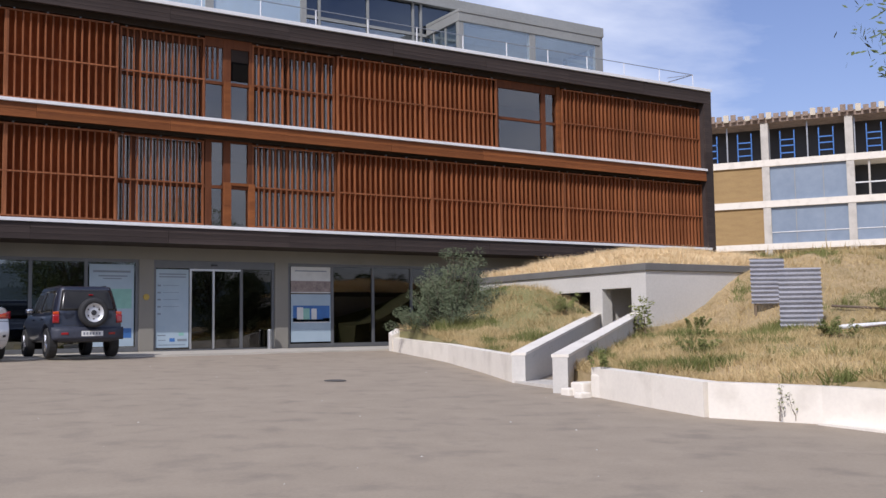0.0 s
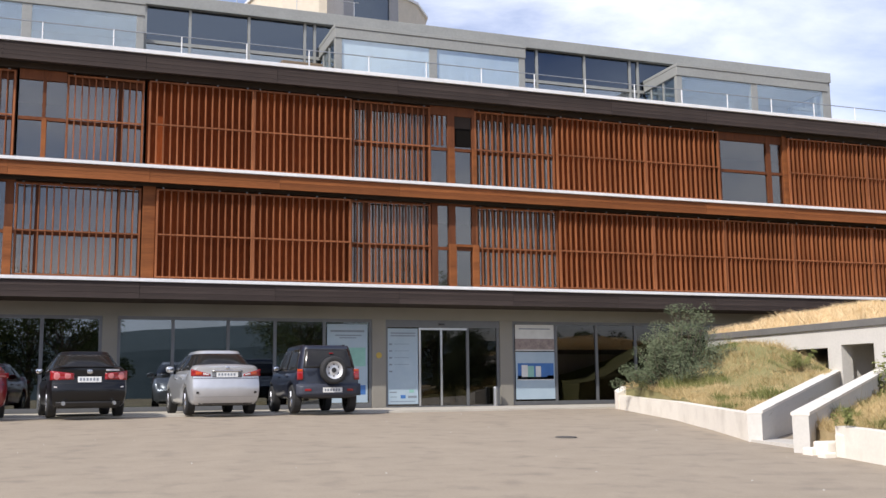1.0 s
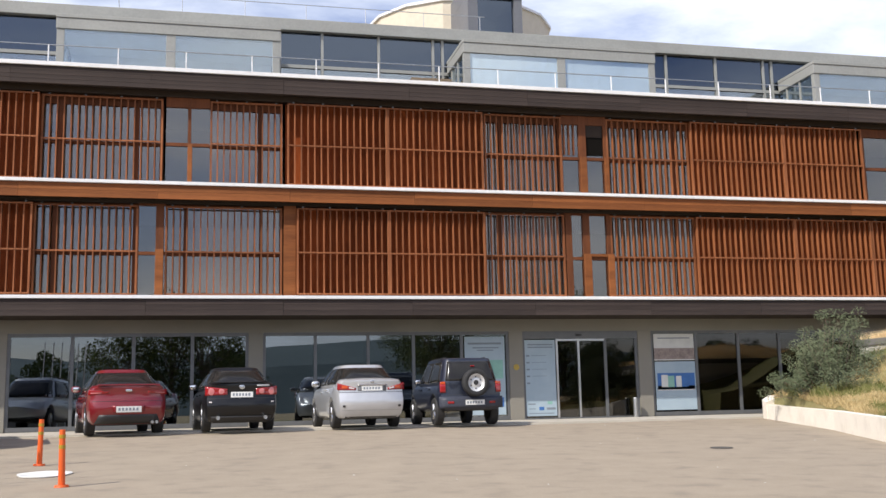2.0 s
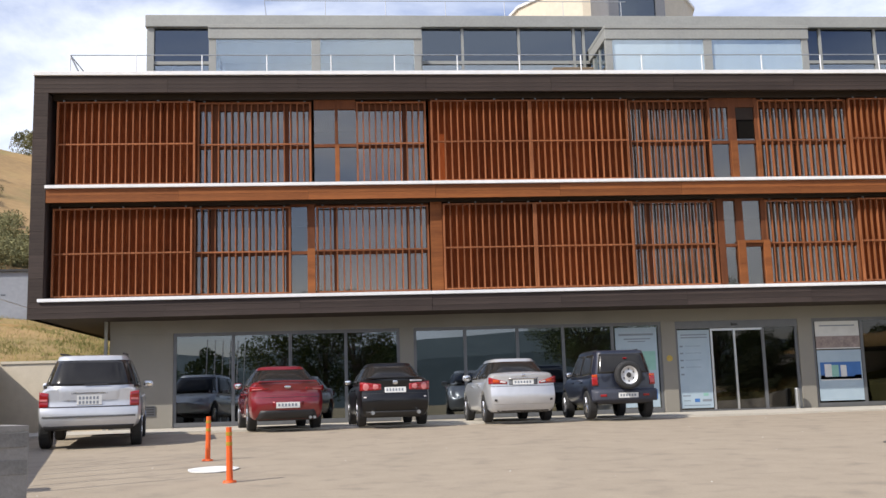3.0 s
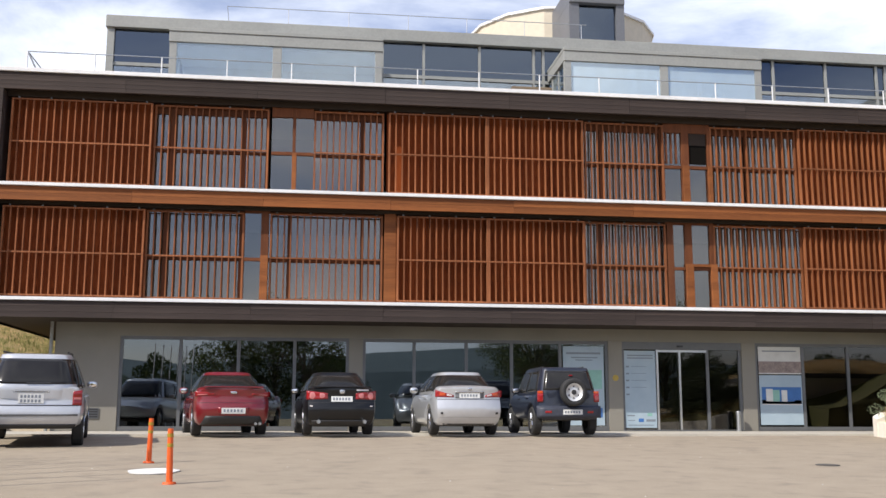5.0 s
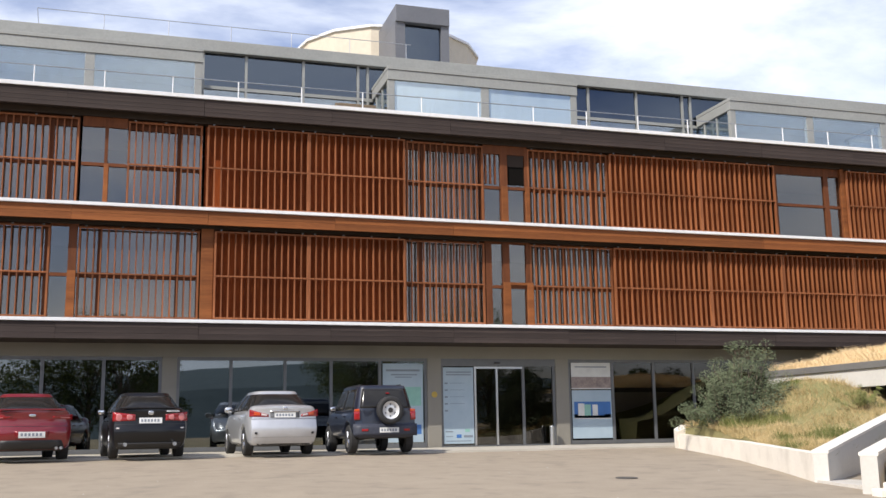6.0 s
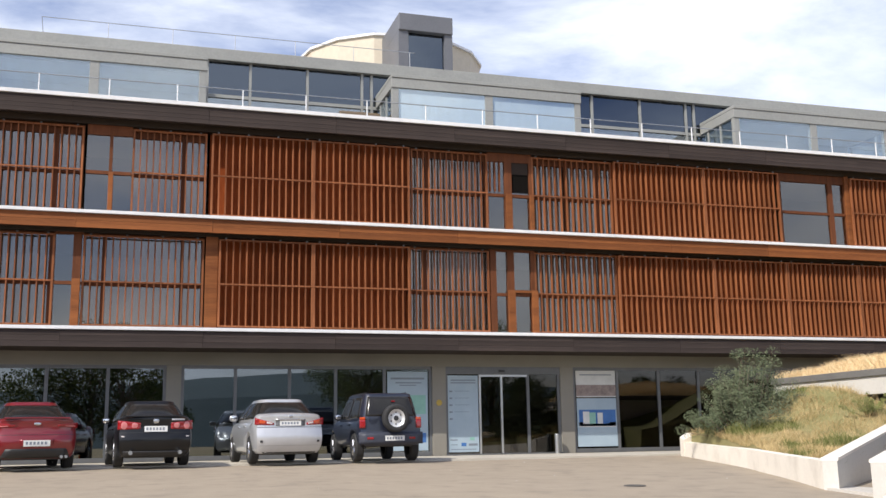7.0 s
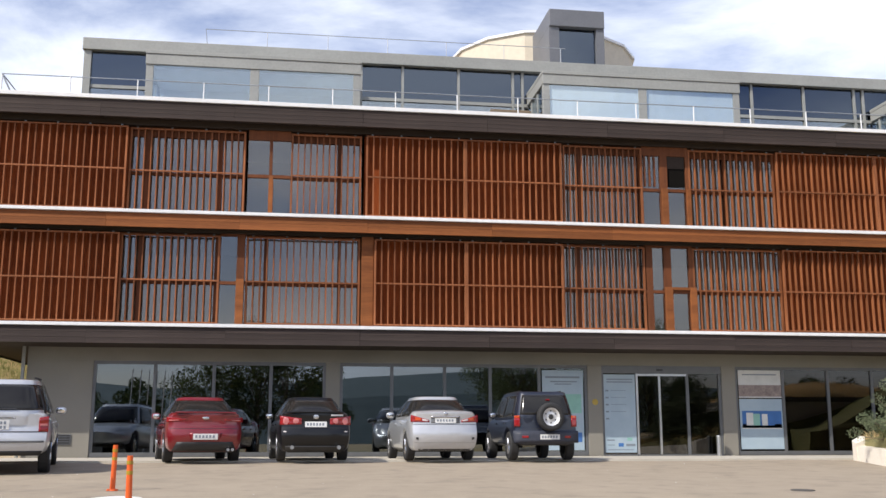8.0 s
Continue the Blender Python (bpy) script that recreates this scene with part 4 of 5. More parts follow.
            part("side_window", shell_patch(on_side(sg), (qa, qb), (lows, v1), 0.007, 0.02, 8, 6), CARGLASS, t, "", True)
    for x in (-hw + 0.13, hw - 0.13):
        for wy in wheels:
            wheel_under(t, x, wy, r, 0.215, -1 if x < 0 else 1)
    for s in (-1, 1):
        x = s * (hw + 0.05)
        mr = part("mirror", blob(x, cb1 - 0.72, belt + 0.09, 0.11, 0.06, 0.075), mat, t, "", True)
        part("mirror_glass", blob(x, cb1 - 0.775, belt + 0.09, 0.085, 0.012, 0.055), MIRROR, mr, "", True)
        for yy in (cb0 + 1.0, cb0 + 1.9):
            part("door_handle", boxbm(s * hw * 0.985 - 0.02, s * hw * 0.985 + 0.02, yy, yy + 0.2, belt - 0.14, belt - 0.11, bevel=0.008), mat, t)
    part("underbody", boxbm(-hw * 0.74, hw * 0.74, 0.30, L - 0.4, clear - 0.03, clear + 0.12, bevel=0.03), BLACKPL, t)
    return t, back


def seam(t, back, z, w, h=0.010, mat=None):
    part("seam", back.patch((-w, z), (w, z), (w, z + h), (-w, z + h), 0.003, 0.01, 16, 1), mat or BLACKPL, t)


SILVER = paint("silver_car_paint", (0.60, 0.61, 0.63), 0.4)
SILVER2 = paint("pale_silver_car_paint", (0.55, 0.56, 0.58), 0.4)
RED = paint("dark_red_car_paint", (0.20, 0.008, 0.013), 0.15)
BLACK = paint("black_car_paint", (0.007, 0.007, 0.008), 0.0, 0.35, 0.3)
NAVY = paint("dark_blue_car_paint", (0.014, 0.018, 0.033), 0.1, 0.6)
NAVYDULL = material("dusty_blue_grey_bumper", (0.045, 0.05, 0.07), 0.55, col2=(0.03, 0.034, 0.05), scale=3, fine=20)

# silver sedan
c, back = car("sedan", pose(14.05, -5.0, 0.0, 0, 0, 4), "clean silver four-door sedan parked nose to the glazing", SILVER2, 4.54, 1.76, 1.47, 1.09, 0.97, 0.90, 0.23, (0.95, 3.55), 0.315, (0.42, 0.98, 2.5, 3.55, 0.57))
lamps = back.both("tail_light", 0.40, 0.845, (0.85, 0.90), (0.86, 1.015), LAMPRED, c, "red tail lamp")
back.both("indicator", 0.60, 0.74, (0.885, 0.95), (0.885, 0.965), LAMPAMBER, lamps, "amber lens", 0.018, 0.01)
back.both("reverse_lens", 0.44, 0.57, (0.87, 0.90), (0.885, 0.93), LAMPPALE, lamps, "clear reversing lens", 0.018, 0.01)
part("trunk_trim", back.patch((-0.37, 0.955), (0.37, 0.955), (0.37, 0.985), (-0.37, 0.985), 0.02), CHROME, c, "", True)
# recess shade is a dark patch laid on the tail
part("plate_recess", back.patch((-0.36, 0.83), (0.36, 0.83), (0.36, 0.952), (-0.36, 0.952), 0.006), DARKFRAME, c, "plate recess, its shade painted as a dark grey patch", True)
back.plate(c, 0, 0.89, 0.52, 0.11)
part("badge", blob(0, back.y(0, 1.04) - 0.01, 1.04, 0.05, 0.015, 0.03), CHROME, c, "", True)
seam(c, back, 0.80, 0.80)
seam(c, back, 0.40, 0.74, 0.008, STEEL)
back.both("reflector", 0.67, 0.73, (0.47, 0.52), (0.475, 0.52), BLACKPL, c, "", 0.006)
part("valance", back.patch((-0.64, 0.235), (0.64, 0.235), (0.66, 0.27), (-0.66, 0.27), 0.01), BLACKPL, c, "", True)
# black sedan
c, back = car("sedan", pose(10.75, -5.0, 0.0, 0, 0, 5), "dusty black four-door sedan with round red tail lamps", BLACK, 4.68, 1.78, 1.44, 1.05, 0.94, 0.87, 0.22, (0.98, 3.65), 0.32, (0.42, 1.0, 2.55, 3.6, 0.57))
lamps = back.both("tail_light", 0.34, 0.85, (0.80, 0.93), (0.79, 0.985), LAMPRED, c, "red tail lamp")
# round lenses in pale pink, which paints the lamps' highlights
for k, s in enumerate((-1, 1)):
    for x, q in ((0.47, 0.062), (0.68, 0.085)):
        part("lens", blob(s * x, back.y(x, 0.875) - 0.008, 0.875, q * 1.2, 0.016, q), LAMPPINK, lamps[k], "round lens, coloured pale for the highlight on it", True)
back.plate(c, 0, 0.80, 0.52, 0.12)
part("spoiler", boxbm(-0.70, 0.70, 0.03, 0.17, 1.055, 1.08, bevel=0.012), BLACK, c)
part("badge", blob(0, back.y(0, 0.97) - 0.01, 0.965, 0.065, 0.015, 0.048), CHROME, c, "", True)
for s in (-1, 1):
    part("exhaust", rod(bmesh.new(), (s * 0.56, -0.02, 0.30), (s * 0.56, 0.25, 0.30), 0.042, seg=14), STEEL, c, "steel tailpipe")
seam(c, back, 0.72, 0.80)
back.both("reflector", 0.70, 0.77, (0.63, 0.69), (0.635, 0.69), LAMPPALE, c, "", 0.006)
part("valance", back.patch((-0.70, 0.23), (0.70, 0.23), (0.72, 0.33), (-0.72, 0.33), 0.012), BLACKPL, c, "", True)
part("decal", back.patch((0.36, 0.985), (0.66, 0.985), (0.66, 1.02), (0.36, 1.02), 0.006), PLATE, c, "white sticker bar")
# red sedan
c, back = car("sedan", pose(8.04, -5.0, -0.02, 0, 0, 11), "dark red glossy sedan with a small boot spoiler", RED, 4.52, 1.77, 1.45, 1.06, 0.95, 0.89, 0.24, (0.95, 3.6), 0.32, (0.46, 1.15, 2.45, 3.5, 0.56), bow=0.22, wide=1.09)
lamps = back.both("tail_light", 0.42, 0.85, (0.90, 0.935), (0.86, 0.975), LAMPRED, c, "slim red tail lamp")
# pale strip paints the white glint along each lamp
back.both("reverse_lens", 0.58, 0.80, (0.90, 0.915), (0.89, 0.915), LAMPPINK, lamps, "pale strip painting the highlight on the lamp", 0.018, 0.01)
back.plate(c, 0, 0.555, 0.54, 0.12, 0.022)
part("spoiler", boxbm(-0.68, 0.68, 0.035, 0.17, 1.055, 1.088, bevel=0.015), RED, c)
part("badge", blob(0, back.y(0, 0.95) - 0.01, 0.95, 0.075, 0.015, 0.03), CHROME, c, "", True)
seam(c, back, 0.72, 0.78)
part("plate_recess", back.patch((-0.33, 0.48), (0.33, 0.48), (0.36, 0.63), (-0.36, 0.63), 0.004), RED, c, "", True)
part("valance", back.patch((-0.72, 0.25), (0.72, 0.25), (0.62, 0.44), (-0.62, 0.44), 0.014), BLACKPL, c, "black lower bumper", True)
for x in (0.52, 0.62):
    part("exhaust", rod(bmesh.new(), (x, 0.03, 0.27), (x, 0.25, 0.27), 0.032, seg=12), STEEL, c)
# dark blue compact off-roader
c, back = car("off_roader", pose(16.70, -4.95, 0.0, 0, 0, 1.5), "dark blue compact off-roader with a spare wheel on its tailgate", NAVY, 4.0, 1.70, 1.66, 1.06, 1.02, 0.98, 0.38, (0.72, 3.15), 0.345, (0.05, 0.26, 2.2, 2.85, 0.64), 1.08, bow=0.09, prof=[(0.3, 0.06), (0.44, 0.0), (0.68, 0.0), (0.71, 0.035), (1.1, 0.05)], rear_span=0.84, round_n=7.0)
lamps = back.both("tail_light", 0.66, 0.80, (0.80, 1.00), (0.80, 1.00), LAMPRED, c, "red tail lamp", 0.02)
back.both("indicator", 0.665, 0.795, (1.003, 1.065), (1.003, 1.06), LAMPAMBER, lamps, "amber lens", 0.02)
back.both("reflector", 0.46, 0.62, (0.53, 0.585), (0.53, 0.585), LAMPRED, c, "", 0.022)
part("bumper", back.patch((-0.83, 0.42), (0.83, 0.42), (0.83, 0.69), (-0.83, 0.69), 0.016), NAVYDULL, c, "dusty blue-grey bumper", True)
back.plate(c, 0.08, 0.555, 0.50, 0.12, 0.024)
seam(c, back, 0.74, 0.60)
spare = bmesh.new()
rows = []
for k in range(32):
    a = 2 * math.pi * k / 32
    rows.append([spare.verts.new((0.07 + pr * math.cos(a), yy, 1.03 + pr * math.sin(a))) for pr, yy in ((0.20, -0.20), (0.225, -0.225), (0.30, -0.235), (0.335, -0.20), (0.335, -0.03), (0.20, 0.0))])
for k in range(32):
    for j in range(6):
        a, b = rows[k], rows[(k + 1) % 32]
        spare.faces.new((a[j], a[(j + 1) % 6], b[(j + 1) % 6], b[j]))
sp = part("spare_wheel", spare, RUBBER, c, "", True)
rim = bmesh.new()
rows = []
for k in range(32):
    a = 2 * math.pi * k / 32
    rows.append([rim.verts.new((0.07 + pr * math.cos(a), yy, 1.03 + pr * math.sin(a))) for pr, yy in ((0.215, -0.222), (0.19, -0.205), (0.165, -0.14), (0.11, -0.165), (0.055, -0.17))])
for k in range(32):
    a, b = rows[k], rows[(k + 1) % 32]
    for j in range(4):
        rim.faces.new((a[j], a[j + 1], b[j + 1], b[j]))
rimob = part("rim", rim, RIMPALE, sp, "pale silver steel rim", True)
for k in range(6):
    a = 2 * math.pi * (k + 0.5) / 6
    part("rim_hole", rod(bmesh.new(), (0.07 + 0.138 * math.cos(a), -0.158, 1.03 + 0.138 * math.sin(a)), (0.07 + 0.138 * math.cos(a), -0.14, 1.03 + 0.138 * math.sin(a)), 0.02, seg=8), BLACKPL, sp)
part("hub", rod(bmesh.new(), (0.07, -0.19, 1.03), (0.07, -0.15, 1.03), 0.06, 0.07, seg=14), BLACKPL, sp)
part("brake_light", boxbm(0.03, 0.13, 0.14, 0.24, 1.43, 1.46, bevel=0.01), LAMPRED, c)
for s in (-1, 1):
    part("roof_rail", rod(bmesh.new(), (s * 0.52, 0.5, 1.665), (s * 0.52, 2.1, 1.665), 0.014), BLACKPL, c)
# silver large off-roader
c, back = car("off_roader", pose(4.06, -8.5, -0.205, 2.1, 0, 10), "large silver off-roader with dark rear glass", SILVER, 4.60, 1.98, 1.78, 1.15, 1.08, 1.02, 0.38, (0.85, 3.65), 0.375, (0.04, 0.46, 2.7, 3.4, 0.68), 1.13, 1.10, bow=0.13, prof=[(0.3, 0.14), (0.42, 0.02), (0.52, -0.03), (0.70, -0.03), (0.78, 0.0), (0.84, 0.055), (1.15, 0.06)], rear_span=0.90, win=(0.24, 0.92), round_n=4.6)
lamps = back.both("tail_light", 0.755, 0.925, (0.80, 1.06), (0.80, 1.085), LAMPRED, c, "red tail lamp", 0.014)
back.both("reverse_lens", 0.77, 0.91, (0.905, 0.945), (0.905, 0.945), LAMPPINK, lamps, "clear reversing lens", 0.019, 0.01)
part("plate_trim", back.patch((-0.33, 1.035), (0.33, 1.035), (0.33, 1.065), (-0.33, 1.065), 0.02), CHROME, c)
back.plate(c, 0.0, 0.92, 0.46, 0.19)
seam(c, back, 0.795, 0.86)
part("bumper_strip", back.patch((-0.86, 0.60), (0.86, 0.60), (0.86, 0.635), (-0.86, 0.635), 0.012), DARKFRAME, c, "grey bumper groove", True)
part("valance", back.patch((-0.80, 0.37), (0.80, 0.37), (0.84, 0.45), (-0.84, 0.45), 0.012), BLACKPL, c, "black lower bumper", True)
part("wiper", rod(bmesh.new(), (-0.10, 0.04, 1.21), (0.34, 0.05, 1.215), 0.012), BLACKPL, c)
for s in (-1, 1):
    part("roof_rail", rod(bmesh.new(), (s * 0.60, 0.7, 1.80), (s * 0.60, 2.6, 1.80), 0.02), BLACKPL, c)

# ---- bollards and ground marks ----
def kerb_line(y):
    return 21.1 if y < -16 else 21.1 + (y + 16) * 0.36


for x, y, k in ((7.12, -12.35, 0), (7.96, -16.0, 1)):
    t = thing("bollard", pose(x, y, lot(y) + 0.005, 0, 1.0 * (1 - 2 * k), 0), "orange plastic lane bollard with yellow reflector bands", "bollard", "bollards")
    part("base", rod(bmesh.new(), (0, 0, 0), (0, 0, 0.03), 0.10, 0.09, seg=18), ORANGE, t)
    part("post", rod(bmesh.new(), (0, 0, 0.03), (0, 0, 0.78), 0.047, 0.04, seg=16), ORANGE, t)
    for z in (0.52, 0.66):
        part("band", rod(bmesh.new(), (0, 0, z), (0, 0, z + 0.05), 0.046, seg=16), REFLECT, t)
patch = thing("manhole_patch", pose(7.45, -14.05, lot(-14.05) + 0.008, 2.1), "white painted round manhole patch on the asphalt", "manhole", kind="structure")
pb = bmesh.new()
prism(pb, [(0.40 * math.cos(a) * (1 + 0.05 * math.sin(5 * a)), 0.50 * math.sin(a)) for a in [2 * math.pi * k / 28 for k in range(28)]], 0, 0.012)
part("cover", pb, WHITEPAINT, patch)
drain = thing("drain_cover", pose(19.3, -13.4, lot(-13.4) + 0.004, 2.1), "dark iron drain cover set in the asphalt", "drain", kind="structure")
part("grate", rod(bmesh.new(), (0, 0, 0), (0, 0, 0.012), 0.21, seg=20), IRON, drain)

rs = random.Random(31)
vs, fs = [], []
for _ in range(70):
    x, y = rs.uniform(1, 24), rs.uniform(-27, -4.5)
    if x > kerb_line(y) - 0.3:
        continue
    k = rs.uniform(0.006, 0.016)
    z = lot(y) + 0.012 * noise.noise(Vector((x * 0.35, y * 0.35, 0)))
    i = len(vs)
    vs += [(x - k, y - k * 0.6, z), (x + k, y - k * 0.8, z), (x + k * 0.7, y + k, z), (x - k * 0.8, y + k * 0.7, z), (x, y, z + k * 0.9)]
    fs += [(i, i + 1, i + 4), (i + 1, i + 2, i + 4), (i + 2, i + 3, i + 4), (i + 3, i, i + 4)]
tagged(raw_mesh("gravel", vs, fs, CONCRETE), "scattered pale grit on the asphalt", "gravel", kind="stuff")
# ---- retaining wall, flagpoles, block pier ----
ret = thing("retaining_wall", None, "cream rendered retaining wall with a pale stone cap", "wall", kind="structure")
WA, WK, WE = (wallx(-19.95), -19.95), (wallx(-9.4), -9.4), (wallx(3.6), 3.6)


def inset(p, d):
    return p[0] - d, p[1]


for p, q in ((WA, WK), (WK, WE)):
    b = bmesh.new()
    wallrun(b, inset(p, 0.15), inset(q, 0.15), 0.30, -1.1, -0.4, cap_z(p[1]), cap_z(q[1]))
    # side face takes the darker render as painted shade; sunlit front stays cream
    part("face", b, WALLRENDER_SHADED, ret)
    b = bmesh.new()
    wallrun(b, inset(p, 0.22), inset(q, 0.22), 0.56, cap_z(p[1]) + 0.003, cap_z(q[1]) + 0.003, cap_z(p[1]) + 0.085, cap_z(q[1]) + 0.085)
    part("cap", b, CAPSTONE, ret)
b = bmesh.new()
wallrun(b, (-2.6, 3.70), (2.08, 3.70), 0.28, -0.3, -0.3, 2.22, 2.22)
part("face", b, CREAM, ret)
b = bmesh.new()
wallrun(b, (-1.90, 3.72), (2.06, 3.72), 0.40, 2.224, 2.224, 2.31, 2.31)
part("cap", b, CREAM, ret)
b = bmesh.new()
wallrun(b, (wallx(-20.1), -20.104), (-7.0, -20.104), 0.30, -1.1, -1.1, cap_z(-19.95), cap_z(-19.95))
part("face", b, CREAM, ret)
b = bmesh.new()
wallrun(b, (wallx(-20.1) + 0.05, -20.13), (-7.0, -20.13), 0.36, cap_z(-19.95) + 0.003, cap_z(-19.95) + 0.003, cap_z(-19.95) + 0.082, cap_z(-19.95) + 0.082)
part("cap", b, CAPSTONE, ret)
for k in range(6):
    x, y = 4.06 - 0.25 * k, -17.0 + 0.8 * k
    t = thing("flagpole", pose(x, y, lot(y) - 0.02, 0, 2.0, 0), "tall white bare flagpole by the retaining wall", "flagpole", "flagpoles")
    top = 3.85 - 0.035 * k - lot(y)
    part("pole", rod(bmesh.new(), (0, 0, 0), (0, 0, top), 0.034, 0.021, seg=12), WHITEMETAL, t)
    part("base", rod(bmesh.new(), (0, 0, 0), (0, 0, 0.25), 0.07, 0.06, seg=12), STEEL, t)
    part("finial", blob(0, 0, top + 0.01, 0.028, 0.028, 0.028), WHITEMETAL, t, "", True)
bx = thing("meter_box", pose(wallx(-14.2) + 0.08, -14.2, 0.05, 0, 0, 106), "grey electric meter box on the retaining wall", "box")
part("case", boxbm(-0.25, 0.25, -0.07, 0.08, 0, 0.55, bevel=0.02), ZINC, bx)

pier = thing("block_pier", pose(5.86, -20.12, 0, 0, 0, 31), "low weathered grey concrete block pier", "pier", kind="structure")
part("core", rough(boxbm(-0.575, 0.575, 0.0, 1.15, -0.95, 0.40), 0.006, 3), MORTAR, pier)
part("cap", rough(boxbm(-0.576, 0.576, -0.002, 1.155, 0.403, 0.458), 0.008, 4), MORTAR, pier)
part("footing", rough(boxbm(-0.72, -0.58, -0.03, 1.0, -0.95, -0.10), 0.03, 5), MORTAR, pier)
blk = mesh_of(boxbm(-0.180, 0.180, -0.011, 0.05, -0.078, 0.078, bevel=0.008), "block", BLOCK)
for j in range(2):
    for i in range(3):
        shared("block", blk, pier, pose(-0.38 + i * 0.385, 0.003 + 0.003 * ((i * 3 + j) % 3), 0.31 - j * 0.28, 0, 1.2 * ((i + j) % 2) - 0.6, 0))
        shared("block", blk, pier, pose(-0.572, 0.21 + i * 0.375, 0.31 - j * 0.28, 0, 0, -90))
        shared("block", blk, pier, pose(0.572, 0.21 + i * 0.375, 0.31 - j * 0.28, 0, 0, 90))
flood = thing("floodlight", pose(3.62, -17.0, cap_z(-17.0) + 0.085, 0, 0, 12), "black box floodlight on a short bracket on the wall cap", "lamp")
hb = bmesh.new()
lo = [(-0.22, -0.12, 0.10), (0.16, -0.12, 0.06), (0.16, 0.14, 0.06), (-0.22, 0.14, 0.10)]
hi = [(-0.33, -0.20, 0.31), (0.10, -0.20, 0.33), (0.36, -0.17, 0.14), (0.36, 0.2, 0.14), (0.10, 0.22, 0.33), (-0.33, 0.22, 0.31)]
bottom = [hb.verts.new(p) for p in lo]
upper = [hb.verts.new(p) for p in hi]
for ring in ((bottom[3], bottom[2], bottom[1], bottom[0]), (bottom[0], bottom[1], upper[2], upper[1], upper[0]), (bottom[1], bottom[2], upper[3], upper[2]), (bottom[2], bottom[3], upper[5], upper[4], upper[3]), (bottom[3], bottom[0], upper[0], upper[5]), (upper[0], upper[1], upper[4], upper[5]), (upper[1], upper[2], upper[3], upper[4])):
    hb.faces.new(ring)
bmesh.ops.bevel(hb, geom=list(hb.edges), offset=0.02, segments=2, affect="EDGES")
part("housing", hb, BLACKPL, flood)
part("rim", boxbm(-0.35, 0.09, -0.22, 0.24, 0.325, 0.345, bevel=0.008), BLACKPL, flood)
for x in (-0.14, 0.17):
    part("leg", rod(bmesh.new(), (x, 0, 0.0), (x - 0.03, 0, 0.12), 0.014, seg=8), BLACKPL, flood)

shed = thing("metal_shed", pose(-9.5, 20, 5.1), "grey sheet-metal shed on the hillside", "shed")
part("body", boxbm(0, 7.5, 0, 2.6, -0.6, 2.45), material("grey_sheet", (0.30, 0.32, 0.36), 0.5, 0.2, scale=0.8, fine=5), shed)
part("roof", boxbm(-0.15, 7.65, -0.15, 2.75, 2.454, 2.56), BLACKPL, shed)
for k in range(4):
    part("mark", boxbm(0.9 + k * 0.33, 1.12 + k * 0.33, -0.012, -0.002, 1.22 + 0.05 * (k % 2), 1.28 + 0.05 * (k % 2)), INKDARK, shed)
fence = thing("old_fence", None, "leaning weathered timber fence posts on the slope", "fence")
for x, y, lean in ((-13.3, 18, 6), (-12.1, 18.2, -5), (-14.8, 18, 3), (-16.5, 18.2, -2)):
    p = part("post", boxbm(-0.06, 0.06, -0.06, 0.06, -0.4, 2.0), WOODGREY, fence)
    p.matrix_basis = pose(x, y, hill_z(x, y), 0, lean, 0)
part("rail", rod(bmesh.new(), (-16.6, 18.2, hill_z(-16.6, 18.2) + 1.0), (-12.0, 18.2, hill_z(-12, 18.2) + 1.1), 0.05), WOODGREY, fence)

# ---- bunker, banks and kerbs ----
bunker = thing("bunker", None, "grey painted concrete bunker with a grass roof and open doorway", "bunker", kind="structure")
X0, X1, Y0, Y1, ZT = 29.1, 36.0, -11.6, -4.0, 2.02
holes = ((-11.05, -9.9, -0.6, 1.60), (-9.4, -7.25, 0.95, 1.55))
for ya, yb, za, zb in ((Y0, -11.05, -0.7, ZT), (-9.9, -9.4, -0.7, ZT), (-7.25, Y1, -0.7, ZT), (-11.05, -9.9, 1.60, ZT), (-9.4, -7.25, 1.55, ZT), (-9.4, -7.25, -0.7, 0.95)):
    part("wall", boxbm(X0, X0 + 0.35, ya, yb, za, zb), BUNKER, bunker)
part("wall", boxbm(X0 + 0.35, X1, Y0, Y0 + 0.35, -0.7, ZT), BUNKER, bunker)
part("wall", boxbm(X0 + 0.35, X1, Y1 - 0.35, Y1, -0.7, ZT), BUNKER, bunker)
part("wall", boxbm(X1 - 0.35, X1, Y0 + 0.35, Y1 - 0.35, -0.7, ZT), BUNKER, bunker)
part("partition", boxbm(X0 + 0.35, X1 - 0.4, -9.75, -9.55, -0.7, ZT), BUNKER, bunker)
part("roof", boxbm(X0 - 0.06, X1 + 0.06, Y0 - 0.06, Y1 + 0.06, ZT + 0.003, ZT + 0.19, bevel=0.015), COPING, bunker)
part("floor", boxbm(X0 - 0.6, X1, -11.4, -9.75, -0.62, -0.52), CONCRETE, bunker)


def kerb_x(y):
    for (ya, xa), (yb, xb) in zip(((-50, 24.0), (-22.6, 21.9), (-21.0, 21.25), (-18.3, 21.65), (-15.4, 22.2), (-9.7, 24.35)), ((-22.6, 21.9), (-21.0, 21.25), (-18.3, 21.65), (-15.4, 22.2), (-9.7, 24.35), (-4.4, 25.7))):
        if ya <= y <= yb:
            return xa + (xb - xa) * (y - ya) / (yb - ya)
    return (26.4 if y < -3.6 else 29.2) if y < 0 else 46.0


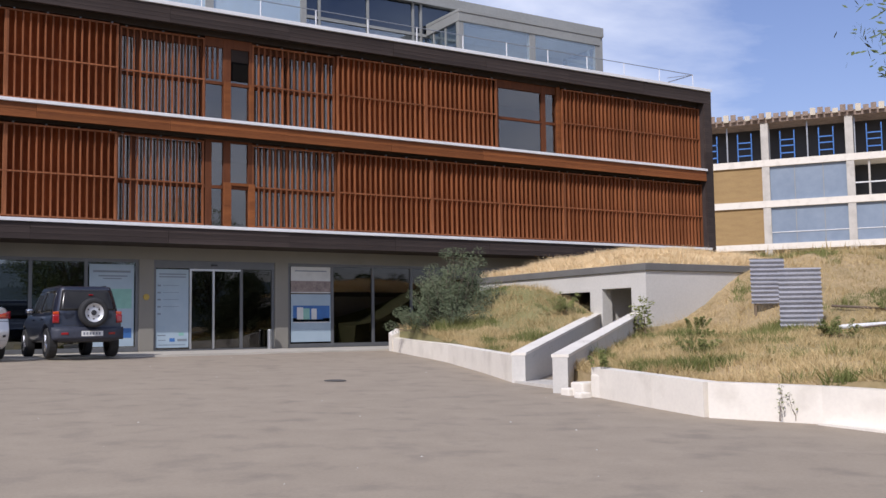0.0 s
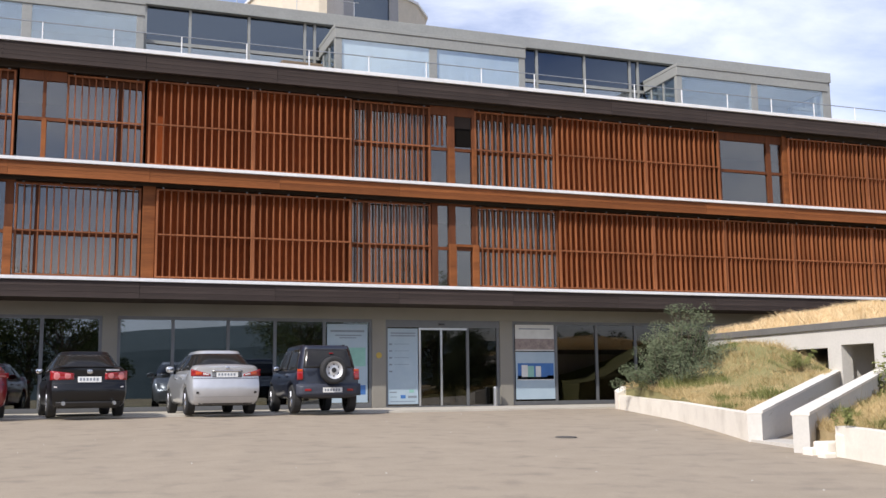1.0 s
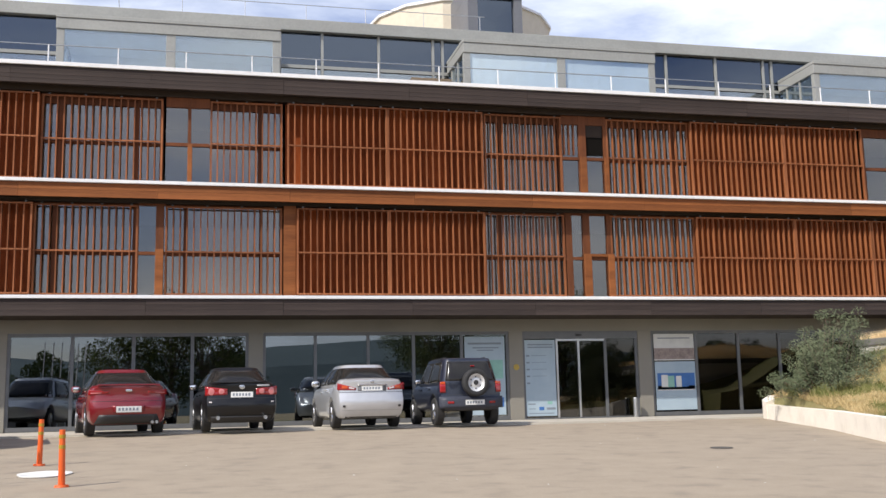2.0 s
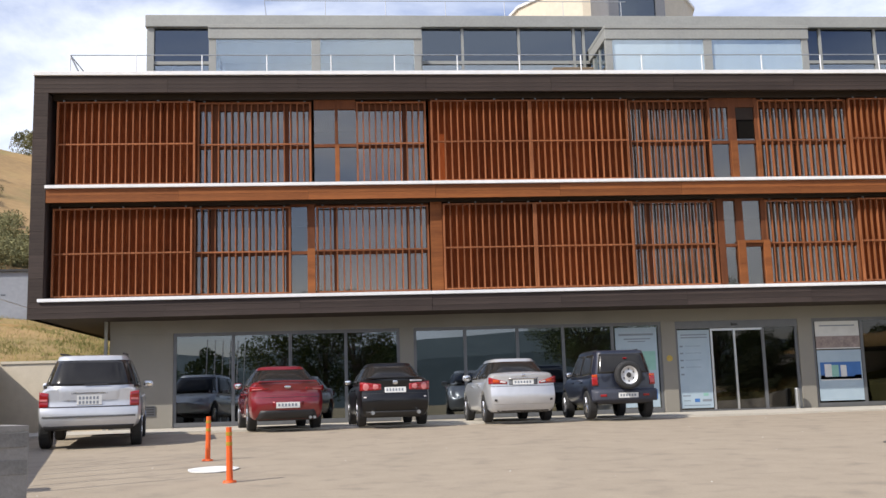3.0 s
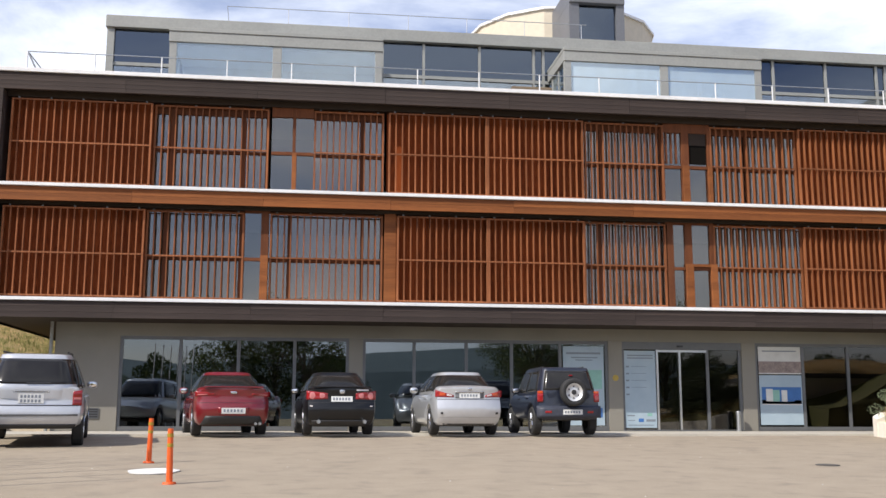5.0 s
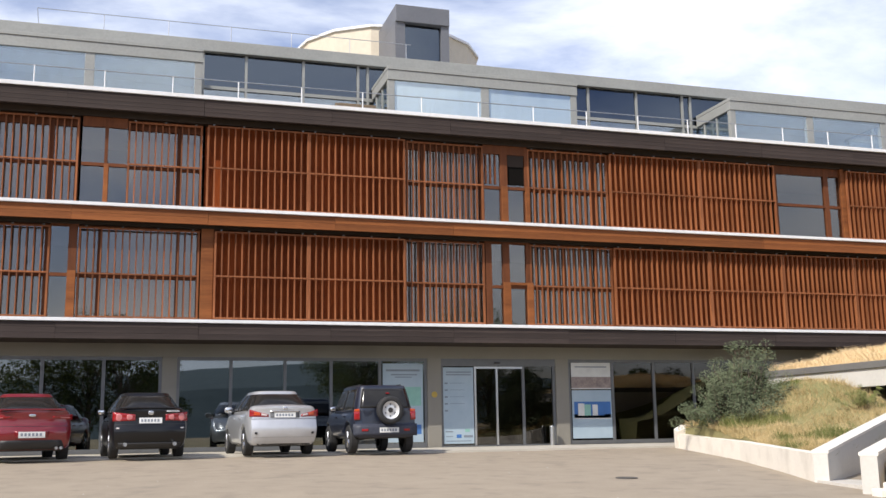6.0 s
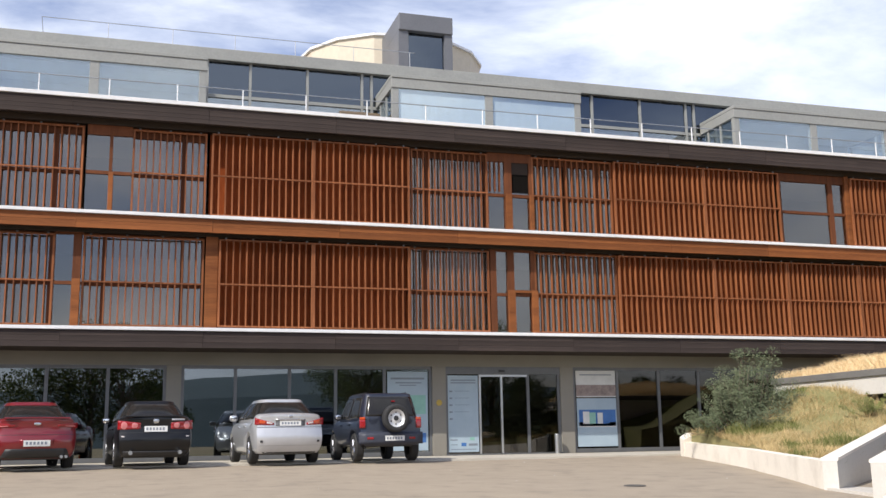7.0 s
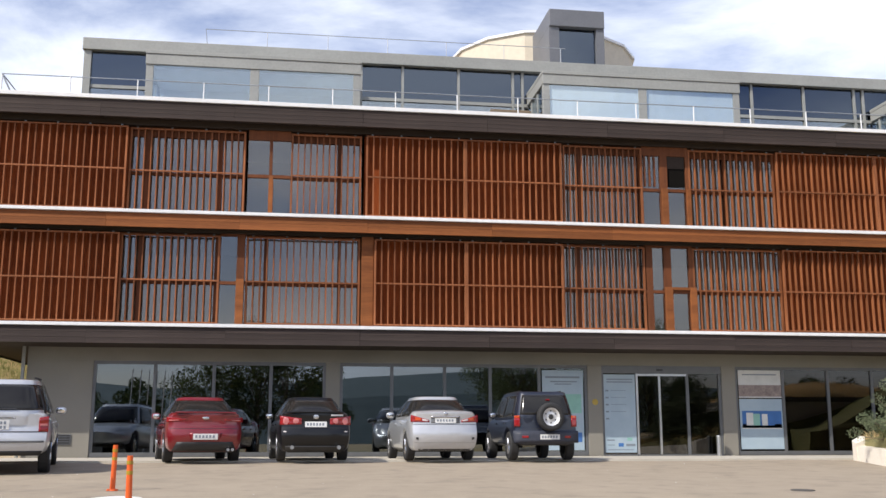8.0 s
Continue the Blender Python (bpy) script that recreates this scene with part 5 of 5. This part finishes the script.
def bank_z(x, y):
    z = -0.18 + 0.085 * (x - 22) + 1.6 * step(29.3, 34.0, x) * step(-19, -12.5, y) + 0.022 * max(0, y + 12)
    z += 1.30 * math.exp(-((x - 28.4) / 2.2) ** 2 - ((y + 6.9) / 3.0) ** 2) + 0.25 * step(-16, -9, y) * step(29, 22, x)
    z -= 0.062 * max(0, x - 36)
    return z + 0.13 * noise.noise(Vector((x * 0.8, y * 0.8, 4))) + 0.06 * noise.noise(Vector((x * 2.6, y * 2.6, 1)))


P1, Q1 = Vector((22.15, -15.4)), Vector((29.12, -9.6))
P2, Q2 = Vector((21.5, -17.45)), Vector((29.12, -11.2))


def in_gap(x, y):
    k = (x - 21) / (29.12 - 21)
    if x > 30:
        return False
    ya = P1.y + (Q1.y - P1.y) * (x - P1.x) / (Q1.x - P1.x)
    yb = P2.y + (Q2.y - P2.y) * (x - P2.x) / (Q2.x - P2.x)
    return yb < y < ya


def bank_h(x, y):
    if in_gap(x, y) or (X0 + 0.1 < x < X1 - 0.1 and Y0 + 0.1 < y < Y1 - 0.1):
        return -0.75
    return bank_z(x, y)


rows_y = [-46 + 2.0 * i for i in range(10)] + [-26.4 + 0.65 * i for i in range(6)] + [-22.5 + 0.22 * i for i in range(92)] + [-2.0 + 2.5 * i for i in range(30)]
vs, fs = [], []
COL = 110
for y in rows_y:
    xa = kerb_x(y) - 0.04
    for i in range(COL):
        x = xa + (0.22 * i if i < 70 else 0.22 * 70 + 110 * ((i - 70) / 39) ** 1.7)
        vs.append((x, y, bank_h(x, y) if i else -1.0))
fs = [(j * COL + i, j * COL + i + 1, (j + 1) * COL + i + 1, (j + 1) * COL + i) for j in range(len(rows_y) - 1) for i in range(COL - 1)]
bank = raw_mesh("grass_bank", vs, fs, DRYEARTH)
tagged(bank, "overgrown earth bank with dry straw and green weeds", "bank", kind="structure")

kerb = thing("kerb_wall", None, "low whitewashed concrete kerb wall round the bank", "kerb", kind="structure")


def kerb_run(pts, tops, t=0.24):
    for (a, za), (b2, zb) in zip(zip(pts, tops), zip(pts[1:], tops[1:])):
        bm = bmesh.new()
        wallrun(bm, a, b2, t, -1.2, -1.2, za, zb)
        part("segment", bm, LIMEWASH, kerb)


kerb_run([(25.75, -4.35), (25.05, -7.0), (24.35, -9.7), (23.3, -12.5), (22.2, -15.35)], [0.36, 0.27, 0.2, 0.12, 0.05])
kerb_run([(21.72, -18.15), (21.35, -19.9), (21.15, -21.1)], [-0.09, -0.15, -0.2])
kerb_run([(21.15, -21.1), (21.85, -22.4), (22.3, -25.5), (24, -46)], [-0.2, -0.24, -0.32, -0.8])
part("end_post", prism(bmesh.new(), [(25.55, -4.5), (25.95, -4.45), (26.3, -3.9), (26.1, -3.75), (25.7, -4.05)], -0.2, [0.42, 0.55, 0.62, 0.62, 0.5]), LIMEWASH, kerb)
part("apron", prism(bmesh.new(), [(21.62, -22.45), (21.85, -22.5), (22.25, -25.4), (21.7, -25.4)], -1.0, [-0.69, -0.68, -0.79, -0.80]), LIMEWASH, kerb)
gap_walls = thing("ramp_parapets", None, "two sloping concrete parapets leading to the bunker door", "parapet", kind="structure")
for a, b2, za, zb in ((P1, Q1, 0.05, 0.90), (P2, Q2, 0.06, 0.88)):
    bm = bmesh.new()
    wallrun(bm, a, b2, 0.26, -1.0, -1.0, za, zb)
    part("parapet", bm, BUNKER, gap_walls)
    bm = bmesh.new()
    wallrun(bm, a, b2, 0.30, za + 0.003, zb + 0.003, za + 0.055, zb + 0.055)
    part("coping", bm, LIMEWASH, gap_walls)
ramp = obj("ramp_floor", prism(bmesh.new(), [(21.9, -17.2), (29.2, -11.1), (29.2, -9.7), (22.1, -15.3)], -1.0, [-0.46, -0.53, -0.53, -0.42]), CONCRETE)
tagged(ramp, "pale concrete floor between the parapets", "ramp", kind="structure")
broken = thing("broken_step", None, "broken whitewashed concrete steps at the kerb", "step")
for k, (x, y, w, z) in enumerate(((21.65, -17.95, 0.22, -0.33), (21.5, -17.75, 0.16, -0.43), (21.75, -18.3, 0.2, -0.2), (21.35, -18.2, 0.12, -0.48))):
    part("lump", boxbm(x - w, x + w, y - w * 0.7, y + w * 0.7, -0.75, z, bevel=0.03), LIMEWASH, broken)


def corrugated(w, h, m, label):
    t = thing("corrugated_sheet", m, label, "metal sheet", "corrugated sheets")
    bm = bmesh.new()
    n = int(h / 0.018)
    prev = None
    for k in range(n + 1):
        z, y = k * h / n, 0.03 * math.sin(k * h / n / 0.105 * 2 * math.pi)
        cur = [bm.verts.new((0, y, z)), bm.verts.new((w, y, z)), bm.verts.new((w, y + 0.006, z)), bm.verts.new((0, y + 0.006, z))]
        if prev:
            for i in range(4):
                bm.faces.new((prev[i], prev[(i + 1) % 4], cur[(i + 1) % 4], cur[i]))
        prev = cur
    part("sheet", bm, CORRUGATED, t)
    for x in (0.08, w - 0.12):
        part("stake", boxbm(x, x + 0.05, 0.04, 0.09, -0.45, h * 0.96), WOODGREY, t)
    return t


corrugated(0.95, 1.58, pose(29.0, -15.9, 0.24, -2, 0, -33), "weathered grey corrugated metal sheet standing on the bank")
corrugated(0.85, 1.10, pose(30.3, -14.0, 1.09, -2, 0, -30), "smaller grey corrugated sheet behind the large one")
corrugated(2.2, 0.9, pose(37.2, -15.4, 1.75, -8, 2, -38), "dark rusty corrugated sheet lying in the grass")
for a, b2, r, mt, lb in (((27.9, -18.2), (30.6, -20.2), 0.045, WHITEMETAL, "white plastic pipe lying in the grass"), ((31.2, -15.6), (31.6, -18.6), 0.03, BARK, "grey dry branch lying on the bank"), ((27.9, -18.6), (29.9, -19.6), 0.02, BARK, "thin dry branch lying in the grass")):
    t = thing("pipe" if r > 0.04 else "branch", None, lb, "pipe" if r > 0.04 else "branch")
    za, zb = bank_z(*a) + 0.12, bank_z(*b2) + 0.12
    part("length", rod(bmesh.new(), (*a, za), (*b2, zb), r, r * 0.9, seg=10), mt, t)

# ---- unfinished building ----
OB = Vector((76.2, 26.7))
OD = Vector((0.553, -0.833)).normalized()
ang = math.degrees(math.atan2(OD.y, OD.x))
site = thing("unfinished_building", pose(OB.x, OB.y, 0, 0, 0, ang), "unfinished concrete frame building with ochre infill walls", "building")
cols = (-10.5, -4.05, 2.45, 8.95, 15.45, 21.95, 28.45)
slabs = ((6.75, 7.25), (10.25, 10.80), (13.65, 14.20), (17.3, 17.75))
for x in cols:
    part("column", boxbm(x - 0.3, x + 0.3, -0.02, 0.55, 2.0, 17.3), CONCRETE, site)
for k, (a, b) in enumerate(slabs):
    part("slab", boxbm(-11, 29, -0.06, 10, a, b), LIMEWASH if k < 3 else SHUTTER, site)
for (x0, x1) in zip(cols, cols[1:]):
    for a, b in ((7.25, 10.25), (10.80, 13.65)):
        if x1 < 3:
            part("infill", boxbm(x0 + 0.3, x1 - 0.3, 0.12, 0.4, a, b), BRICKOCHRE, site, "ochre block infill wall")
        elif not (x0 > 8 and a > 10):
            w = part("window", boxbm(x0 + 0.3, x1 - 0.3, 0.2, 0.22, a, b), FILM, site, "opening closed with pale blue film")
            for xx in (x0 + 2.2, x0 + 4.4):
                part("bar", boxbm(xx, xx + 0.06, 0.15, 0.2, a, b), ZINC, w)
            if a < 9:
                part("bar", boxbm(x0 + 0.3, x1 - 0.3, 0.15, 0.2, a + 0.9, a + 0.96), WHITEMETAL, w)
        else:
            part("rail", boxbm(x0 + 0.3, x1 - 0.3, 0.15, 0.22, a + 1.0, a + 1.1), WHITEMETAL, site)
            part("stud", boxbm(x0 + 1.3, x0 + 1.45, 0.15, 0.22, a, b), CONCRETE, site)
# black backing wall stands in for the shade deep inside the open floors
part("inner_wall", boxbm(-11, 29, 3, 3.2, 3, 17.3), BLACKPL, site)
part("side_wall", boxbm(-11.2, -11, 0, 10, 3, 17.3), CONCRETE, site)
for x0 in (-9.0, -2.6, 0.2, 3.6, 6.6, 10.2, 13.0, 16.8):
    sc = part("scaffold", boxbm(x0, x0 + 0.08, 0.4, 0.48, 14.2, 16.6), BLUEFRAME, site, "blue scaffold frame")
    part("tube", boxbm(x0 + 1.1, x0 + 1.18, 0.4, 0.48, 14.2, 16.6), BLUEFRAME, sc)
    for z in (14.7, 15.3, 15.8):
        part("tube", boxbm(x0, x0 + 1.18, 0.4, 0.46, z, z + 0.09), BLUEFRAME, sc)
    part("prop", boxbm(x0 - 0.9, x0 - 0.8, 0.6, 0.7, 14.2, 17.3), STEEL, sc)
rnd = random.Random(5)
for k in range(70):
    x = -11 + k * 0.57
    part("formwork_board", boxbm(x, x + 0.42, -0.35 + rnd.uniform(-0.1, 0.1), -0.22, 17.55, 18.05 + rnd.uniform(-0.15, 0.12)), CREAM if k % 3 == 0 else SHUTTER, site)


# ---- plants ----
def blades(name, n, place, size, mat, lean, seed, label, category, width=0.012):
    r = random.Random(seed)
    vs, fs = [], []
    tries = 0
    while len(fs) < n and tries < n * 8:
        tries += 1
        q = place(r)
        if q is None:
            continue
        x, y, z = q
        h = r.uniform(*size) * (0.55 + 1.5 * max(0.0, 0.35 + noise.noise(Vector((x * 1.7, y * 1.7, seed)))))
        a = r.uniform(0, 2 * math.pi)
        l = r.uniform(0.1, lean) * h
        b = r.uniform(0, 2 * math.pi)
        w = width * r.uniform(0.7, 1.6)
        i = len(vs)
        vs += [(x - w * math.cos(a), y - w * math.sin(a), z - 0.03), (x + w * math.cos(a), y + w * math.sin(a), z - 0.03), (x + l * math.cos(b), y + l * math.sin(b), z + h)]
        fs.append((i, i + 1, i + 2))
    ob = raw_mesh(name, vs, fs, mat)
    return tagged(ob, label, category, kind="stuff")


def clear_of(x, y):
    return not in_gap(x, y) and not (X0 - 0.15 < x < X1 + 0.15 and Y0 - 0.15 < y < Y1 + 0.15)


def green_at(x, y):
    return noise.noise(Vector((x * 0.6, y * 0.6, 9.0))) + 0.5 * noise.noise(Vector((x * 2.1, y * 2.1, 5.0))) > 0.24


def near_bank(r, want=None):
    y = r.uniform(-24, -4.3)
    x = kerb_x(y) + 0.15 + r.uniform(0, 1) ** 1.25 * 20
    if not clear_of(x, y) or (want is not None and green_at(x, y) != want):
        return None
    return x, y, bank_z(x, y)


blades("dry_grass", 170000, lambda r: near_bank(r, False), (0.03, 0.14), GRASS, 1.8, 1, "dry yellow grass on the bank", "grass", 0.0055)
blades("dry_stalks", 6000, lambda r: near_bank(r), (0.14, 0.34), GRASS, 0.8, 8, "tall thin dry stalks standing over the grass", "grass", 0.004)
blades("green_weeds", 55000, lambda r: near_bank(r, True), (0.04, 0.17), GREENGRASS, 1.5, 2, "green weeds among the dry grass", "weeds", 0.0075)


def turf_z(x, y):
    u, v = min(1, max(0, (x - X0) / (X1 - X0))), min(1, max(0, (y - Y0) / (Y1 - Y0)))
    return ZT + 0.18 + 0.62 * math.sin(math.pi * u) ** 0.7 * math.sin(math.pi * v) ** 0.6 if 0 < u < 1 and 0 < v < 1 else ZT + 0.18


def roof_top(r):
    x, y = r.uniform(X0 + 0.02, X1), r.uniform(Y0, Y1)
    return x, y, turf_z(x, y)


vs, fs = sheet([X0 + (X1 - X0) * i / 14 for i in range(15)], [Y0 + (Y1 - Y0) * j / 14 for j in range(15)], turf_z)
turf = raw_mesh("roof_turf", vs, fs, TURF)
tagged(turf, "dry straw-coloured turf on the bunker roof", "turf", kind="structure")
blades("roof_straw", 80000, roof_top, (0.05, 0.16), STRAW, 1.7, 3, "dense dry straw on the bunker roof", "straw", 0.006)


def far_bank(r):
    x, y = r.uniform(38, 78), r.uniform(-26, 22)
    return (x, y, bank_z(x, y)) if y < 22 - (x - 38) * 0.1 and not (x < 46 and y > -1) else None


blades("far_grass", 40000, far_bank, (0.1, 0.32), GRASS, 1.3, 4, "tall dry grass further up the slope", "grass", 0.035)


def hill_near(r):
    y = r.uniform(-19.7, 24)
    x = (wallx(y) - 0.25 if y < 3.6 else 1.7 if y < 17 else 4) - 0.2 - r.uniform(0, 1) ** 1.3 * 26
    return x, y, hill_z(x, y)


blades("hill_grass", 110000, hill_near, (0.04, 0.13), HILLGRASS, 1.6, 6, "dry grass along the top of the retaining wall", "grass", 0.008)


def hill_green(r):
    x, y, z = hill_near(r)
    return (x, y, z) if noise.noise(Vector((x * 0.35, y * 0.22, 14.0))) + 0.4 * noise.noise(Vector((x * 1.4, y * 1.1, 3.0))) > -0.06 else None


blades("hill_weeds", 75000, hill_green, (0.06, 0.20), GREENGRASS, 1.2, 16, "green weed patches among the dry hill grass", "weeds", 0.008)


def leaf_cloud(vs, fs, r, c, rad, n, leaf, squash=0.8):
    for _ in range(n):
        d = Vector((r.gauss(0, 1), r.gauss(0, 1), r.gauss(0, 1))).normalized() * rad * r.uniform(0.35, 1.0) ** 0.5
        p = Vector(c) + Vector((d.x, d.y, d.z * squash))
        u = Vector((r.gauss(0, 1), r.gauss(0, 1), r.gauss(0, 1))).normalized()
        w = u.orthogonal().normalized()
        s = leaf * r.uniform(0.6, 1.4)
        i = len(vs)
        vs += [tuple(p - u * s), tuple(p + w * s * 0.45), tuple(p + u * s), tuple(p - w * s * 0.45)]
        fs.append((i, i + 1, i + 2, i + 3))


def hill_shrubs():
    r = random.Random(11)
    vs, fs = [], []
    for _ in range(2600):
        y = r.uniform(26, 134)
        x = -r.uniform(0.16, 0.68) * (y + 31) + 9
        s = 0.9 * y - 0.5 * x
        patchy = noise.noise(Vector((x * 0.07, y * 0.06, 7))) + 0.5 * noise.noise(Vector((x * 0.2, y * 0.16, 2)))
        belt = 44 < s < 84 and patchy > -0.08 - 0.25 * step(84, 60, s)
        gully = math.exp(-((x + 39 + (y - 97) * 0.35) / 5.0) ** 2 - ((y - 97) / 13) ** 2) > 0.45
        crest = x < -48 - r.uniform(0, 2) and y > 106
        low = s <= 44 and patchy > 0.30
        if not (belt or gully or crest or low) or r.random() > (0.9 if gully or crest else 0.62):
            continue
        z = hill_z(x, y)
        rad = r.uniform(0.8, 2.0) if s > 44 else r.uniform(0.4, 0.9)
        for _k in range(4):
            leaf_cloud(vs, fs, r, (x + r.gauss(0, rad * 0.5), y + r.gauss(0, rad * 0.5), z + rad * r.uniform(0.2, 0.8)), rad * 0.6, 120, 0.115, 0.8)
    for k in range(9):
        x, y = -43.0 + k * 0.75 + r.uniform(-0.3, 0.3), 129 + r.uniform(-2, 2)
        for z, q in ((0.8, 1.5), (2.0, 1.2), (3.0, 0.8)):
            leaf_cloud(vs, fs, r, (x, y, hill_z(x, y) + z * r.uniform(0.85, 1.1)), q, 170, 0.16, 1.0)
    ob = raw_mesh("hill_shrubs", vs, fs, HILLLEAF)
    tagged(ob, "scattered grey-green shrubs and trees on the hillside", "shrubs", kind="stuff")


hill_shrubs()


def bush(name, m, limbs, seed, h, spread_r, leaf, per, mat, label, category, cone=0.35, tuft=0.14, lean=(0, 0)):
    t = thing(name, m, label, category)
    r = random.Random(seed)
    wood = bmesh.new()
    vs, fs = [], []
    for _ in range(limbs):
        a = r.uniform(0, 2 * math.pi)
        reach = spread_r * r.uniform(0.25, 1.0)
        top = h * r.uniform(0.55, 1.0) * (1 - cone * reach / spread_r)
        p0 = Vector((0.12 * math.cos(a), 0.12 * math.sin(a), 0))
        p3 = Vector((reach * math.cos(a) + lean[0] * top, reach * math.sin(a) + lean[1] * top, top))
        prev = p0
        for k in range(1, 6):
            s = k / 5
            q = p0.lerp(p3, s) + Vector((r.uniform(-1, 1), r.uniform(-1, 1), r.uniform(-0.3, 0.6))) * 0.05 * h * (1 - s * 0.4)
            rod(wood, prev, q, 0.02 * h / 2.5 * (1.15 - s), 0.02 * h / 2.5 * (1.0 - s * 0.9) + 0.002, seg=5)
            if k > 1:
                leaf_cloud(vs, fs, r, q, tuft * h * (1.1 - 0.5 * s), per, leaf)
            prev = q
    tagged(part("branchwork", wood, BARK, t), kind="stuff")
    raw_mesh("crown", vs, fs, mat, t)
    return t


bush("bush", pose(26.35, -6.6, 0.25), 120, 21, 3.55, 1.75, 0.026, 120, BUSHLEAF, "straggly grey-green bush on the kerbed bank", "bush", 0.80, 0.095, (0.09, 0.0))
bush("bush", pose(26.1, -5.2, 0.15), 12, 22, 1.3, 1.1, 0.04, 45, BUSHLEAF, "low dry twiggy bush at the kerb end", "bush")
bush("weed_plant", pose(28.15, -12.35, 0.2), 7, 23, 1.5, 0.22, 0.05, 14, GREENGRASS, "tall leafy weed growing by the parapet", "plant")
bush("weed_plant", pose(26.2, -13.4, -0.1), 14, 24, 0.50, 0.5, 0.022, 55, GREENGRASS, "green weed clump on the bank", "plant")
for k, (x, y, hh) in enumerate(((27.9, -9.6, 0.7), (29.0, -13.4, 0.40), (27.2, -15.2, 0.35), (31.5, -17.0, 0.4), (27.4, -18.6, 0.5), (24.6, -17.6, 0.45))):
    bush("weed_plant", pose(x, y, bank_z(x, y) - 0.03), 14, 40 + k, hh, hh * 1.1, 0.02, 45, GREENGRASS, "green weed clump in the dry grass", "plant")
bush("weed_plant", pose(21.5, -22.05, -0.68), 4, 61, 0.55, 0.12, 0.022, 5, GREENGRASS, "thin weed growing at a kerb joint", "plant")
bush("weed_plant", pose(21.6, -18.35, -0.12), 5, 62, 0.35, 0.2, 0.03, 14, GREENGRASS, "small weed on the broken kerb", "plant")


def tree(m, h, seed, label, leaf=0.13, crowns=46, mat=TREELEAF, low=0.3, wide=0.30):
    t = thing("tree", m, label, "tree", "trees")
    r = random.Random(seed)
    wood = bmesh.new()
    rod(wood, (0, 0, -0.3), (0.1, 0.05, h * 0.45), 0.026 * h, 0.016 * h, seg=9)
    vs, fs = [], []
    for k in range(crowns):
        a = r.uniform(0, 2 * math.pi)
        z = h * r.uniform(low, 0.95)
        reach = h * wide * math.sin(math.pi * min(0.95, (z / h - 0.25) / 0.75)) * r.uniform(0.4, 1.1)
        c = Vector((reach * math.cos(a), reach * math.sin(a), z))
        rod(wood, (0.1, 0.05, min(z * r.uniform(0.5, 0.8), h * 0.45)), c, 0.0045 * h, 0.0012 * h, seg=5)
        leaf_cloud(vs, fs, r, c, h * r.uniform(0.08, 0.15), 150, leaf, 0.8)
    part("trunk", wood, BARK, t)
    raw_mesh("crown", vs, fs, mat, t)
    return t


for k, (x, y, h) in enumerate(((3.5, -52, 10.5), (7.0, -53, 12), (9.6, -51, 11.5), (-3.5, -58, 8.0), (12.0, -56, 8), (-9, -60, 8), (41.5, -62, 16), (45, -63, 14), (49, -65, 9), (53, -62, 8.5), (58, -66, 9.5), (63, -64, 9), (68, -67, 9))):
    tree(pose(x, y, lot(y) - 0.05, 0, 0, 37 * k), h, 70 + k, "dark leafy tree behind the parking lot")
tree(pose(23.65, -26.6, -0.3), 7.2, 91, "leafy tree at the edge of the bank", 0.055, 150, low=0.45, wide=0.41)
for x, y, h in ((103, 52, 18),):
    tree(pose(x, y, bank_z(x, y) - 0.1), h, 95 + int(x), "far dark tree behind the unfinished building", 0.2, 20)

# far ridge beyond the valley, seen in the glazing
vs, fs = [], []
for i in range(121):
    x = -2400 + i * 40
    top = 60 + 34 * noise.noise(Vector((x * 0.0024, 0, 3))) + 6 * noise.noise(Vector((x * 0.012, 0, 8)))
    vs += [(x, -820, -12), (x, -900, top * 0.6), (x, -1050, top)]
fs = [(i * 3 + k, (i + 1) * 3 + k, (i + 1) * 3 + k + 1, i * 3 + k + 1) for i in range(120) for k in range(2)]
ridge = raw_mesh("far_ridge", vs, fs, material("wooded_ridge", (0.10, 0.13, 0.13), 0.95, col2=(0.07, 0.095, 0.10), scale=0.01, fine=0.08))
tagged(ridge, "dark wooded ridge across the valley", "hills", kind="structure")
cable = thing("overhead_cable", None, "thin overhead cable across the hillside", "cable")
part("wire", rod(bmesh.new(), (-26, 10, 12.5), (-1.0, 12, 4.0), 0.025, seg=5), STEEL, cable)
